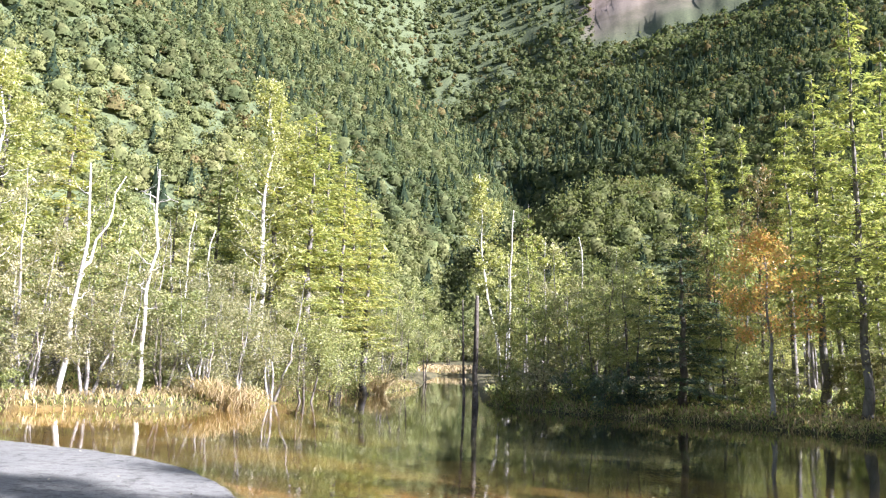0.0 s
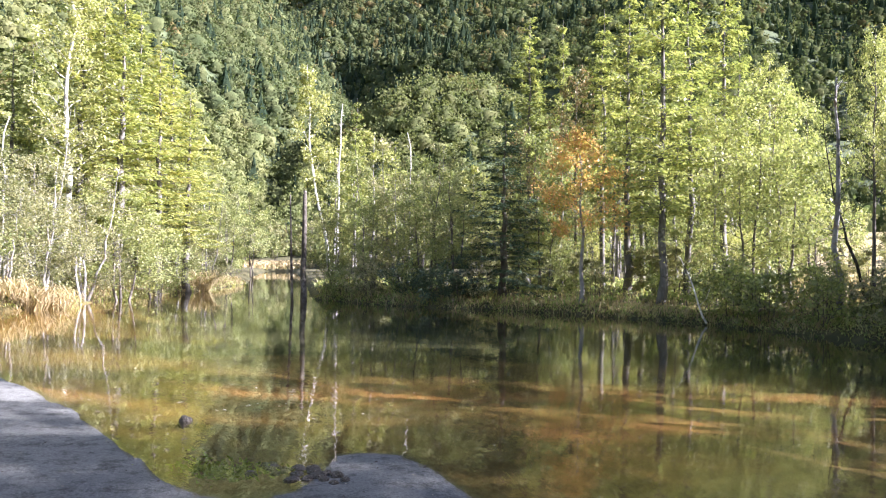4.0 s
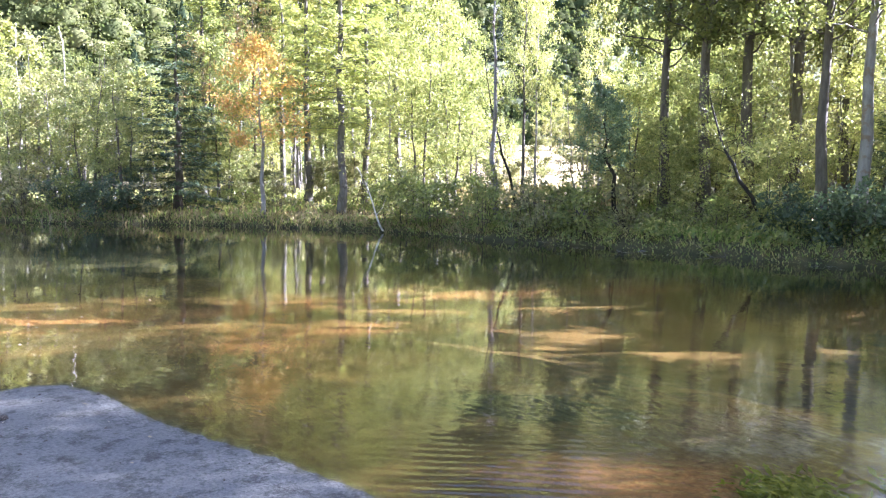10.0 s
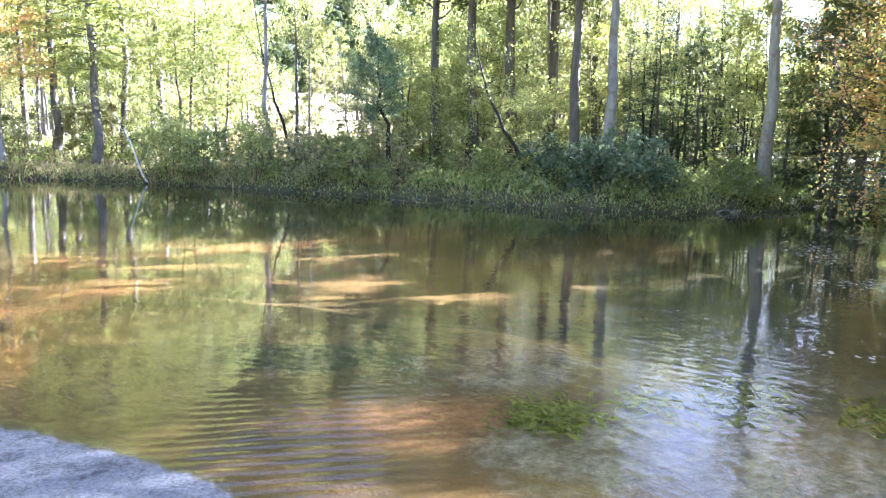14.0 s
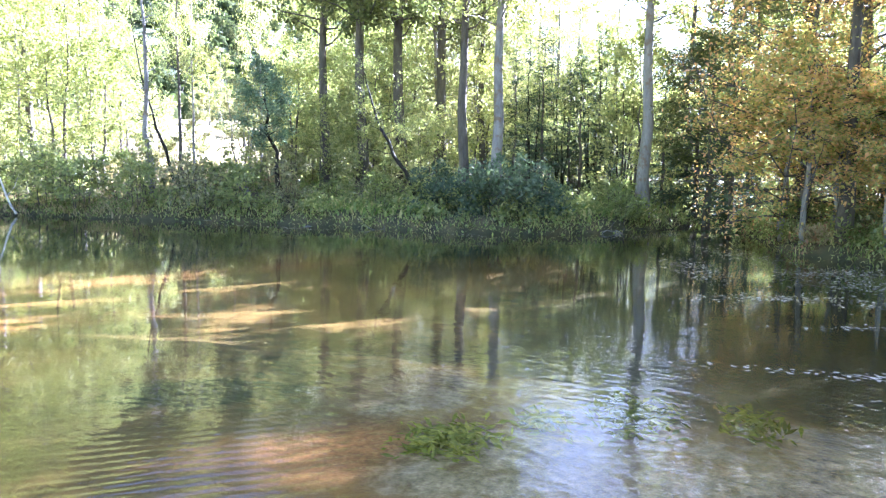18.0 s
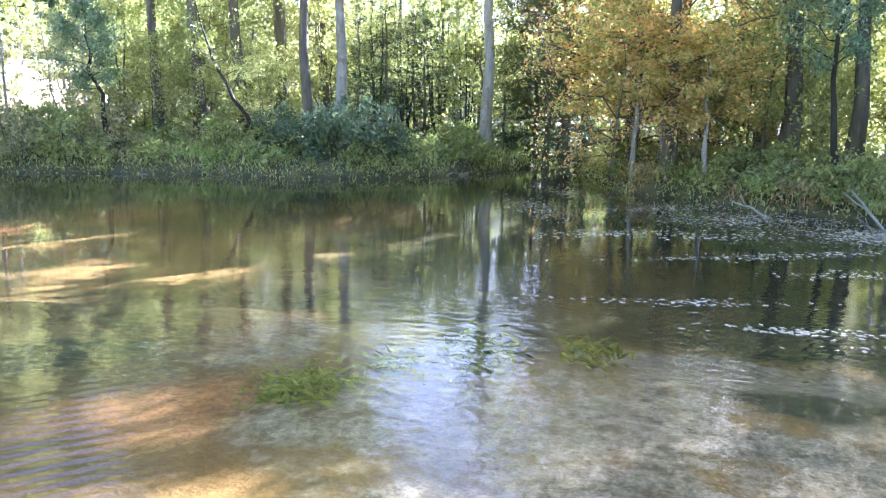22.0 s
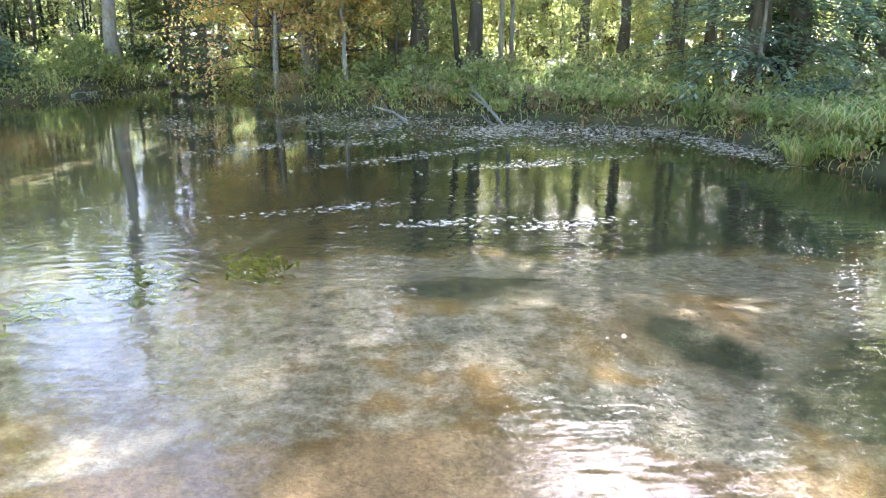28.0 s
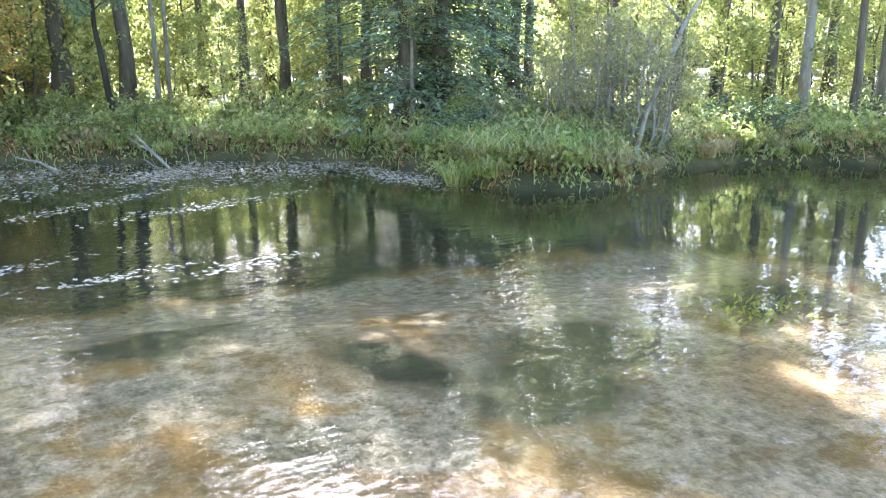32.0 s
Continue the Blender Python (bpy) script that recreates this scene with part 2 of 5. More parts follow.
# ---- kinds of trees: (trunk, limbs, crown) meshes of about unit base position, full size ----
def broadleaf(seed, h=8.0, spread=2.2, r=0.12, base=0.3, limbs=26, per=70, size=0.17, lean=(0, 0), stems=1, flat=0.5, rise=0.55, fluff=0.13, slim=0.55, limb_r=0.28, crook=0.007, twigs=4):
    rng = np.random.RandomState(seed)
    tr, lb, lc = [], [], []
    # fine leaves, many to a twig
    if h > 2.5:
        per, size = int(per * 2.6), size * 0.64
    for s in range(stems):
        out = rng.uniform(0.05, 0.28) if stems > 1 else 0.0
        a0 = s * 2 * np.pi / stems + rng.uniform(0, 1)
        hh = h * (1 if s == 0 else rng.uniform(0.65, 0.95))
        d = np.array([np.cos(a0) * out + lean[0], np.sin(a0) * out + lean[1], 1.0])
        line = bezier_line((np.cos(a0) * 0.12 * (stems > 1), np.sin(a0) * 0.12 * (stems > 1), -0.25), d, hh, -0.4 * np.array([d[0], d[1], 0]), 10, rng, crook)
        line[0, 2] = -0.25
        rr = r * (1 if stems == 1 else 0.7) * (1 - np.linspace(0, 1, 10) ** 0.9 * 0.93)
        rr[0] *= 1.35
        tr.append(tube(line, rr, 8))
        nl = int(limbs / stems)
        for k in range(nl):
            f = base + (0.97 - base) * (k + rng.uniform(0, 1)) / nl
            p = along_line(line, [f])[0]
            g = (f - base) / (1 - base)
            ln = spread * (0.35 + 0.9 * np.sin(np.pi * (0.18 + 0.75 * g)) ** 1.2) * rng.uniform(0.6, 1.15) * (1 - 0.45 * g)
            a = k * 2.4 + rng.uniform(-0.5, 0.5)
            dd = np.array([np.cos(a), np.sin(a), rise * rng.uniform(0.5, 1.4)])
            dd /= np.linalg.norm(dd)
            limb = bezier_line(p, dd, ln, (0, 0, rng.uniform(-0.25, 0.2)), 6, rng, 0.035)
            lr = max(0.008, np.interp(f, np.linspace(0, 1, 10), rr) * limb_r)
            lb.append(tube(limb, lr * (1 - np.linspace(0, 1, 6) * 0.85), 4 if r > 0.05 else 3))
            for q in range(twigs):
                f2 = rng.uniform(0.3, 0.95)
                p2 = along_line(limb, [f2])[0]
                d2 = dd + rng.normal(size=3) * 0.6
                d2 /= np.linalg.norm(d2)
                tw = bezier_line(p2, d2, ln * rng.uniform(0.25, 0.5), (0, 0, -0.1), 3, rng, 0.03)
                lb.append(tube(tw, lr * 0.4 * (1 - np.linspace(0, 1, 3) * 0.8), 3))
                m = int(per / (twigs + 1))
                lc.append(along_line(tw, rng.uniform(0.1, 1.05, m).clip(0, 1)) + rng.normal(size=(m, 3)) * fluff * (0.4 + 0.3 * spread))
            m = int(per / (twigs + 1))
            lc.append(along_line(limb, rng.uniform(0.45, 1.0, m)) + rng.normal(size=(m, 3)) * fluff * (0.4 + 0.3 * spread))
    c = np.vstack(lc)
    return join(tr + lb), [], leaves(rng, c, size, flat, slim)


def conifer(seed, h=14.0, spread=2.2, r=0.17, base=0.3, whorls=26, per=38, size=0.2, droop=-0.12, rise=0.12, dense=5, slim=0.28, lean=(0, 0), dead=0.0):
    rng = np.random.RandomState(seed)
    line = bezier_line((0, 0, -0.25), (lean[0], lean[1], 1), h, (-lean[0] * 0.6, -lean[1] * 0.6, 0), 12, rng, 0.004)
    rr = r * (1 - np.linspace(0, 1, 12) * 0.94)
    rr[0] *= 1.4
    per, size = int(per * 2.4), size * 0.62
    tr, lb, lc, al = [tube(line, rr, 9)], [], [], []
    for k in range(whorls):
        f = base + (0.985 - base) * (k + rng.uniform(0, 0.8)) / whorls
        g = (f - base) / (1 - base)
        for j in range(dense):
            p = along_line(line, [f])[0] + [0, 0, rng.uniform(-0.2, 0.2)]
            ln = spread * (1.0 - 0.88 * g ** 1.1) * rng.uniform(0.55, 1.1) * (0.75 + 0.25 * min(1, g * 5))
            a = j * 2 * np.pi / dense + k * 1.1 + rng.uniform(-0.4, 0.4)
            dd = np.array([np.cos(a), np.sin(a), rise + 0.35 * g])
            limb = bezier_line(p, dd, ln, (0, 0, droop), 4, rng, 0.02)
            lb.append(tube(limb, max(0.006, 0.02 * ln / spread * (r / 0.17)) * (1 - np.linspace(0, 1, 4) * 0.8) * 1.3, 3))
            if rng.uniform() < dead * (1 - g):
                continue
            m = max(6, int(per * ln / spread))
            ff = rng.uniform(0.18, 1.0, m)
            side = np.array([-np.sin(a), np.cos(a), 0])
            w = rng.normal(size=(m, 1)) * 0.16 * ln * (1.15 - ff[:, None])
            lc.append(along_line(limb, ff) + side * w + rng.normal(size=(m, 3)) * 0.05 + [0, 0, -0.04])
            al.append(np.sign(w) * side * 0.8 + np.array([np.cos(a), np.sin(a), -0.1])[None])
    c = np.vstack(lc)
    return join(tr + lb), [], leaves(rng, c, size, 0.7, slim, np.vstack(al))


def snag_meshes(seed, h=9.0, r=0.13, limbs=9, fork=False, lean=(0, 0), ln=1.6, low=0.35):
    """A dead, bleached tree with broken limbs."""
    rng = np.random.RandomState(seed)
    line = bezier_line((0, 0, -0.25), (lean[0], lean[1], 1), h, (-lean[0] * 0.5, -lean[1] * 0.5, 0), 10, rng, 0.008)
    rr = r * (1 - np.linspace(0, 1, 10) * 0.72)
    tr, lb = [tube(line, rr, 8)], []
    if fork:
        p = along_line(line, [0.55])[0]
        fk = bezier_line(p, (0.32, 0.05, 0.6), h * 0.55, (-0.06, 0, 0.2), 7, rng, 0.02)
        lb.append(tube(fk, r * 0.55 * (1 - np.linspace(0, 1, 7) * 0.75), 7))
    for k in range(limbs):
        f = low + (0.97 - low) * (k + rng.uniform(0, 1)) / limbs
        a = k * 2.4 + rng.uniform(-0.6, 0.6)
        limb = bezier_line(along_line(line, [f])[0], (np.cos(a), np.sin(a), rng.uniform(0.0, 0.6)), ln * rng.uniform(0.3, 1.0) * (1.25 - f), (0, 0, rng.uniform(-0.2, 0.5)), 6, rng, 0.06)
        one = [tube(limb, r * 0.24 * (1 - np.linspace(0, 1, 6) * 0.8), 6)]
        for q in range(2):
            tw = bezier_line(along_line(limb, [rng.uniform(0.4, 0.9)])[0], rng.normal(size=3) * 0.5 + [0, 0, 0.3], 0.45, (0, 0, 0.1), 4, rng, 0.05)
            one.append(tube(tw, r * 0.09 * (1 - np.linspace(0, 1, 4) * 0.7), 4))
        lb.append(join(one))
    return join(tr), lb, None


def tree_thing(name, meshes, bark, leaf, label, category="tree"):
    top = new(name)
    tr, lb, cr = meshes
    part("trunk", quad_mesh(name + "_trunk", *tr, bark, True), top)
    for limb in lb:
        part("limb", quad_mesh(name + "_limb", *limb, bark, True), top)
    if cr is not None:
        part("crown", quad_mesh(name + "_crown", *cr, leaf), top)
    return tagged(top, label, category)

# ---- the plan: outline of the pond, level 0, and the ground round it ----
NEAR = [(1.9, 1.6), (2.15, 2.6), (2.22, 3.3), (2.13, 3.95), (1.86, 4.8), (1.57, 5.6), (1.47, 6.2), (1.3, 6.95), (0.98, 7.3), (0.6, 7.15), (0.42, 6.4), (0.1, 5.95), (-0.3, 6.0),
        (-0.85, 6.6), (-1.05, 7.3), (-1.5, 8.1), (-2.0, 9.2), (-3.0, 11.3), (-4.3, 13.2), (-6.0, 14.7), (-9.0, 16.1), (-16, 20), (-40, 28)]
FAR = [(-40, 36), (-20, 26.2), (-13.6, 24.5), (-7.8, 27.4), (-6.8, 30.7), (-6.0, 38.5), (-3.6, 42.5), (-1.6, 56), (-1.5, 80), (-0.5, 112), (3.6, 112),
       (3.2, 80), (2.6, 55), (2.0, 35.1), (4.8, 30.2), (8.0, 27.9), (10.4, 25.4), (12.8, 21.7), (13.9, 17.1), (15.0, 13.4), (15.8, 10.7), (15.6, 9.3),
       (16.6, 6.9), (19.0, 5.0), (21.3, 4.4), (23.5, 4.4), (27, 4.9), (27.2, 4.0), (23.2, 3.5), (19.7, 2.8), (16.0, 1.35), (15.5, 0.3), (14.2, -0.9),
       (13.4, -3.0), (11.9, -5.6), (9.5, -5.8), (8.4, -6.0), (7.7, -6.7), (7.6, -7.5), (8.4, -9.2), (8.3, -10.7), (7.6, -12), (6.9, -12.6), (5, -18),
       (2, -30), (-5, -31), (-1.5, -18), (0.2, -6), (0.9, -2.5), (1.5, 0.0)]


def round_off(line):
    """Corners of an outline cut once, so that it bends softly."""
    out = [line[0]]
    for (ax, ay), (bx, by) in zip(line[:-1], line[1:]):
        out += [(ax * 0.75 + bx * 0.25, ay * 0.75 + by * 0.25), (ax * 0.25 + bx * 0.75, ay * 0.25 + by * 0.75)]
    return out + [line[-1]]


NEAR = round_off(round_off(NEAR))
SHORE = np.array(NEAR + FAR)
N_NEAR = len(NEAR)


def smooth01(x, a, b):
    t = np.clip((x - a) / (b - a), 0, 1)
    return t * t * (3 - 2 * t)


def wave_noise(x, y, s, seed=0):
    """Cheap smooth noise from a few crossing waves."""
    rng = np.random.RandomState(seed)
    z = np.zeros(np.shape(x))
    for k in range(9):
        a, f, ph = rng.uniform(0, 6.28), rng.uniform(0.5, 1.9) / s, rng.uniform(0, 6.28)
        z = z + np.sin((np.cos(a) * x + np.sin(a) * y) * f * 6.28 + ph + 1.3 * np.sin((np.sin(a) * x - np.cos(a) * y) * f * 3.1 + ph))
    return z / 9


def shore(x, y):
    """Distance into the water (negative on land), and whether the nearest shore is the sandy one at the camera's feet."""
    p = np.stack([np.ravel(x), np.ravel(y)], -1).astype(float)
    dist, inside = [np.full(len(p), 1e9), np.full(len(p), 1e9)], np.zeros(len(p), bool)
    for i in range(len(SHORE)):
        a, b = SHORE[i], SHORE[(i + 1) % len(SHORE)]
        ab = b - a
        t = np.clip(((p - a) @ ab) / (ab @ ab), 0, 1)
        d = np.hypot(*(p - a - t[:, None] * ab).T)
        k = 0 if i < N_NEAR or i >= len(SHORE) - 4 else 1
        dist[k] = np.minimum(dist[k], d)
        c = (a[1] > p[:, 1]) != (b[1] > p[:, 1])
        xx = a[0] + (p[:, 1] - a[1]) / (b[1] - a[1] + 1e-12) * ab[0]
        inside ^= c & (p[:, 0] < xx)
    wob = 0.045 * wave_noise(p[:, 0], p[:, 1], 0.8, 11) + 0.035 * wave_noise(p[:, 0], p[:, 1], 0.3, 13) + 0.12 * wave_noise(p[:, 0], p[:, 1], 2.6, 12) * np.clip(np.hypot(p[:, 0], p[:, 1]) / 12, 0, 1)
    near = dist[0] < dist[1]
    best = np.minimum(dist[0], dist[1])
    sides = [np.maximum(np.where(inside, d, -d) + wob, 0).reshape(np.shape(x)) for d in dist]
    return (np.where(inside, best, -best) + wob).reshape(np.shape(x)), near.reshape(np.shape(x)), sides


def mountain(x, y):
    r = np.hypot(x, y)
    az = np.degrees(np.arctan2(x, y))
    foot = np.interp(az, [-180, -60, -30, 0, 20, 35, 55, 75, 180], [500, 160, 130, 170, 190, 230, 260, 500, 500])
    slope = np.interp(az, [-180, -60, -30, -16, -5, 10, 20, 30, 48, 60, 75, 180], [0.25, 0.8, 0.85, 0.80, 0.78, 0.70, 0.66, 0.64, 0.6, 0.32, 0.2, 0.2])
    rise = np.maximum(r - foot, 0)
    plain = slope * rise * rise / (rise + 60)
    # sunny mountainside with its spur
    u = (x - 13) * -0.354 + (y - 300) * 0.935
    s = (x - 13) * 0.935 + (y - 300) * 0.354
    left = np.minimum(0.8 * (-0.8 * x + 0.6 * (y - 150)), 66 + 0.646 * u - 0.75 * s)
    # mountain across the gully: a steep foot turned from the sun, gentler woods above
    e = 0.8 * (x - 15) + 0.6 * (y - 420)
    k = 0.6 * (x - 15) - 0.8 * (y - 420)
    wall = np.clip(64 - 0.17 * k, 26, 170)
    right = np.where(e > 0, 30 + 1.35 * np.minimum(e, wall) + 0.60 * np.maximum(e - wall, 0), 30 + 0.25 * e)
    w = smooth01(az, 24, 40)
    right = right * (1 - w) + plain * w
    back = np.where(az < -9, 0.8 * (r - 450), 0.95 * (r - np.interp(az, [-9, -2], [518, 640]))) * (1 - smooth01(az, 11, 16))
    z = np.maximum(np.maximum(np.maximum(left, right), back), 0) * smooth01(r, 120, 260)
    z = np.where(az < -40, plain, z)
    z = np.maximum(z, 52 * np.exp(-(((x - 52) / np.where(x < 52, 52, 60)) ** 2 + ((y - 225) / 45) ** 2)))
    z = np.where(z > 600, 600 + (z - 600) * 0.35, z)
    z = z + 5 * smooth01(r, 46, 100) * (1 - smooth01(np.abs(az - 43.5), 3, 12))
    far = smooth01(r, 900, 1900) * np.interp(az, [-30, -20, 0, 10, 19, 24, 60, 75], [0, 0, 200, 640, 560, 300, 0, 0])
    z = z + far + smooth01(r, 150, 300) * (r * 0.022) * wave_noise(x, y, 140, 3) + smooth01(r, 200, 500) * 6 * wave_noise(x, y, 37, 4)
    return np.maximum(z, 0)


def ground(x, y):
    x, y = np.asarray(x, float), np.asarray(y, float)
    d, near, (from_near, from_far) = shore(x, y)
    out = np.maximum(-d, 0)
    inn = np.maximum(d, 0)
    bank = 0.38 * (1 - np.exp(-out / 0.3)) + 0.35 * smooth01(out, 0.5, 9) + 0.06 * wave_noise(x, y, 2.1, 1) * smooth01(out, 0, 1)
    beach = 0.045 * out ** 0.9 + (0.012 * wave_noise(x, y, 0.7, 2) + 0.008 * wave_noise(x, y, 0.28, 9)) * smooth01(out, 0, 0.6)
    beach = np.minimum(beach, 0.5)
    r = np.hypot(x, y)
    slow = 0.03 + 0.035 * from_near + 0.5 * smooth01(from_near, 3.4, 6.5)
    bed = -np.minimum(slow, 0.95 * (1 - np.exp(-from_far / 0.9))) * (1 - np.exp(-inn / 0.25))
    bed = np.maximum(bed, -0.9) + 0.04 * wave_noise(x, y, 1.6, 5) * smooth01(inn, 0.2, 1.5)
    z = np.where(d > 0, bed, np.where(near, beach, bank))
    return z + np.where(d > 0, 0, mountain(x, y))


# polar sheet round the camera, fine where it is seen
az_grid = np.radians(np.concatenate([np.arange(-34, 155, 0.4), np.arange(155, 326, 4.5)]))
r_grid = np.concatenate([[0.0], np.geomspace(0.4, 12, 100), np.geomspace(12.25, 60, 90), np.geomspace(62, 4600, 120)])
RR, AA = np.meshgrid(r_grid, az_grid, indexing="ij")
GX, GY = RR * np.sin(AA), RR * np.cos(AA)
GZ = ground(GX, GY)
nr, na = RR.shape
ii, jj = np.meshgrid(np.arange(nr - 1), np.arange(na), indexing="ij")
kk = (jj + 1) % na
gq = np.stack([ii * na + jj, (ii + 1) * na + jj, (ii + 1) * na + kk, ii * na + kk], -1).reshape(-1, 4)[:, ::-1]

def ground_material():
    m, nt, out = nodes_of("soil_sand_and_pond_bed")
    pos = nt.nodes.new("ShaderNodeNewGeometry").outputs["Position"]
    sep = nd(nt, "SeparateXYZ", {0: pos})
    n_big, n_mid, n_fine = noise_tex(nt, pos, 0.35, 4), noise_tex(nt, pos, 2.2, 5), noise_tex(nt, pos, 40.0, 4, 0.7)
    forest = ramp(nt, n_mid, [(0.3, (0.035, 0.03, 0.015)), (0.5, (0.08, 0.075, 0.03)), (0.7, (0.14, 0.11, 0.05))])
    slope_floor = nd(nt, "MapRange", {0: sep.outputs[2], 1: 1.5, 2: 6.0}).outputs[0]
    forest = mixc(nt, slope_floor, forest, ramp(nt, noise_tex(nt, pos, 0.4, 5, 0.7), [(0.35, (0.035, 0.05, 0.022)), (0.65, (0.10, 0.125, 0.055))]))
    sand = ramp(nt, n_fine, [(0.3, (0.125, 0.128, 0.125)), (0.7, (0.26, 0.265, 0.26))])
    bed = ramp(nt, n_big, [(0.30, (0.07, 0.045, 0.010)), (0.45, (0.13, 0.083, 0.02)), (0.58, (0.21, 0.132, 0.036)), (0.72, (0.31, 0.2, 0.065))])
    bed = mixc(nt, 0.5, bed, ramp(nt, n_fine, [(0.3, (0.35, 0.35, 0.35)), (0.7, (1, 1, 1))]), "MULTIPLY")
    sand = mixc(nt, 1.0, sand, ramp(nt, noise_tex(nt, pos, 5.0, 6, 0.7), [(0.36, (0.45, 0.44, 0.43)), (0.52, (1, 1, 1))]), "MULTIPLY")
    sand = mixc(nt, 1.0, sand, ramp(nt, n_big, [(0.35, (0.75, 0.75, 0.77)), (0.65, (1.1, 1.08, 1.05))]), "MULTIPLY")
    attr = nd(nt, "Attribute", {})
    attr.attribute_name = "zone"
    zone = nd(nt, "SeparateColor", {0: attr.outputs["Color"]})
    col = mixc(nt, zone.outputs[0], forest, sand)
    attr2 = nd(nt, "Attribute", {})
    attr2.attribute_name = "bed"
    lay = nd(nt, "SeparateColor", {0: attr2.outputs["Color"]})
    col = mixc(nt, attr2.outputs["Alpha"], col, ramp(nt, n_mid, [(0.3, (0.26, 0.20, 0.09)), (0.65, (0.46, 0.38, 0.20))]))
    n_edge = noise_tex(nt, pos, 5.5, 6, 0.7)
    rough_edge = math_n(nt, "MULTIPLY", math_n(nt, "SUBTRACT", math_n(nt, "ADD", math_n(nt, "MULTIPLY", n_mid, 0.5), math_n(nt, "MULTIPLY", n_edge, 0.5)), 0.5), 2.4)

    def layer(ch):
        return ramp(nt, math_n(nt, "ADD", ch, math_n(nt, "MULTIPLY", rough_edge, math_n(nt, "MINIMUM", math_n(nt, "MULTIPLY", ch, 3.0), 1.0))), [(0.12, (0, 0, 0)), (0.8, (1, 1, 1))])

    n_peb = noise_tex(nt, pos, 11.0, 5, 0.65)
    grit = mixc(nt, 1.0, ramp(nt, n_fine, [(0.3, (0.45, 0.45, 0.45)), (0.7, (1, 1, 1))]), ramp(nt, n_peb, [(0.35, (0.62, 0.62, 0.6)), (0.6, (1, 1, 1))]), "MULTIPLY")
    bed = mixc(nt, layer(lay.outputs[0]), bed, mixc(nt, 1.0, (0.46, 0.23, 0.08), grit, "MULTIPLY"))
    bed = mixc(nt, layer(lay.outputs[1]), bed, mixc(nt, 1.0, ramp(nt, n_edge, [(0.36, (0.22, 0.19, 0.125)), (0.5, (0.33, 0.295, 0.22)), (0.66, (0.43, 0.395, 0.32))]), grit, "MULTIPLY"))
    bed = mixc(nt, layer(attr.outputs["Alpha"]), bed, mixc(nt, 1.0, (0.34, 0.235, 0.125), grit, "MULTIPLY"))
    bed = mixc(nt, layer(lay.outputs[2]), bed, mixc(nt, 1.0, (0.035, 0.045, 0.016), grit, "MULTIPLY"))
    col = mixc(nt, zone.outputs[1], col, bed)
    rock = ramp(nt, noise_tex(nt, pos, 0.02, 8, 0.75), [(0.35, (0.07, 0.055, 0.04)), (0.48, (0.17, 0.125, 0.105)), (0.62, (0.27, 0.205, 0.185))])
    col = mixc(nt, zone.outputs[2], col, rock)
    bmp = nd(nt, "Bump", {"Height": math_n(nt, "ADD", n_fine, math_n(nt, "MULTIPLY", n_peb, 2.2)), "Strength": 0.6, "Distance": 0.02})
    b = nd(nt, "BsdfPrincipled", {"Base Color": col, "Roughness": 0.9, "Normal": bmp.outputs[0]})
    nt.links.new(b.outputs[0], out.inputs[0])
    return m


gme = quad_mesh("ground", np.stack([GX, GY, GZ], -1).reshape(-1, 3), gq, ground_material(), True)
gd, gnear, _ = shore(GX, GY)
zone = np.zeros((nr * na, 4), np.float32)
zone[:, 0] = (gnear & (gd <= 0)).ravel() * (1 - smooth01(-gd, 14, 22)).ravel()
zone[:, 1] = smooth01(gd, -0.02, 0.15).ravel()
zone[:, 2] = (smooth01(RR, 980, 1120) * smooth01(np.degrees(AA), 9, 11) * (np.degrees(AA) < 27)).ravel()
zone[:, 3] = 1
za = gme.color_attributes.new("zone", "FLOAT_COLOR", "POINT")
za.data.foreach_set("color", zone.ravel())


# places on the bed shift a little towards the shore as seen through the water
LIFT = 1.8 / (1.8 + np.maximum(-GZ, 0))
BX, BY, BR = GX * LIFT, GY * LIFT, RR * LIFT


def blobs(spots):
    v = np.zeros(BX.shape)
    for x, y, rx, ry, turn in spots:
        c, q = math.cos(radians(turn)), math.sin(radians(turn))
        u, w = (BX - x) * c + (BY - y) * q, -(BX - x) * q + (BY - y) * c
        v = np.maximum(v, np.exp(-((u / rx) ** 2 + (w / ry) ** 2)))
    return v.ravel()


layers = np.ones((nr * na, 4), np.float32)
layers[:, 3] = ((1 - smooth01(np.abs(np.degrees(AA) - 43.5), 4, 8)) * smooth01(RR, 30, 40) * (1 - smooth01(RR, 110, 130))).ravel()
# orange sand bands, with sunlit strips of the bed put into their colour
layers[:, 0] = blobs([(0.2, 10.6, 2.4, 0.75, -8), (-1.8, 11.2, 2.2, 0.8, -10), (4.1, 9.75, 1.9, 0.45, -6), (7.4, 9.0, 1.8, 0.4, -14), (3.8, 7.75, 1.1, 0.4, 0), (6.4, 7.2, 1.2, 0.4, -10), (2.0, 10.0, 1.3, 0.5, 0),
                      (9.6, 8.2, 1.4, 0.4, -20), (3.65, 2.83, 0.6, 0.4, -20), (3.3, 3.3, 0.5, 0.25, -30)])
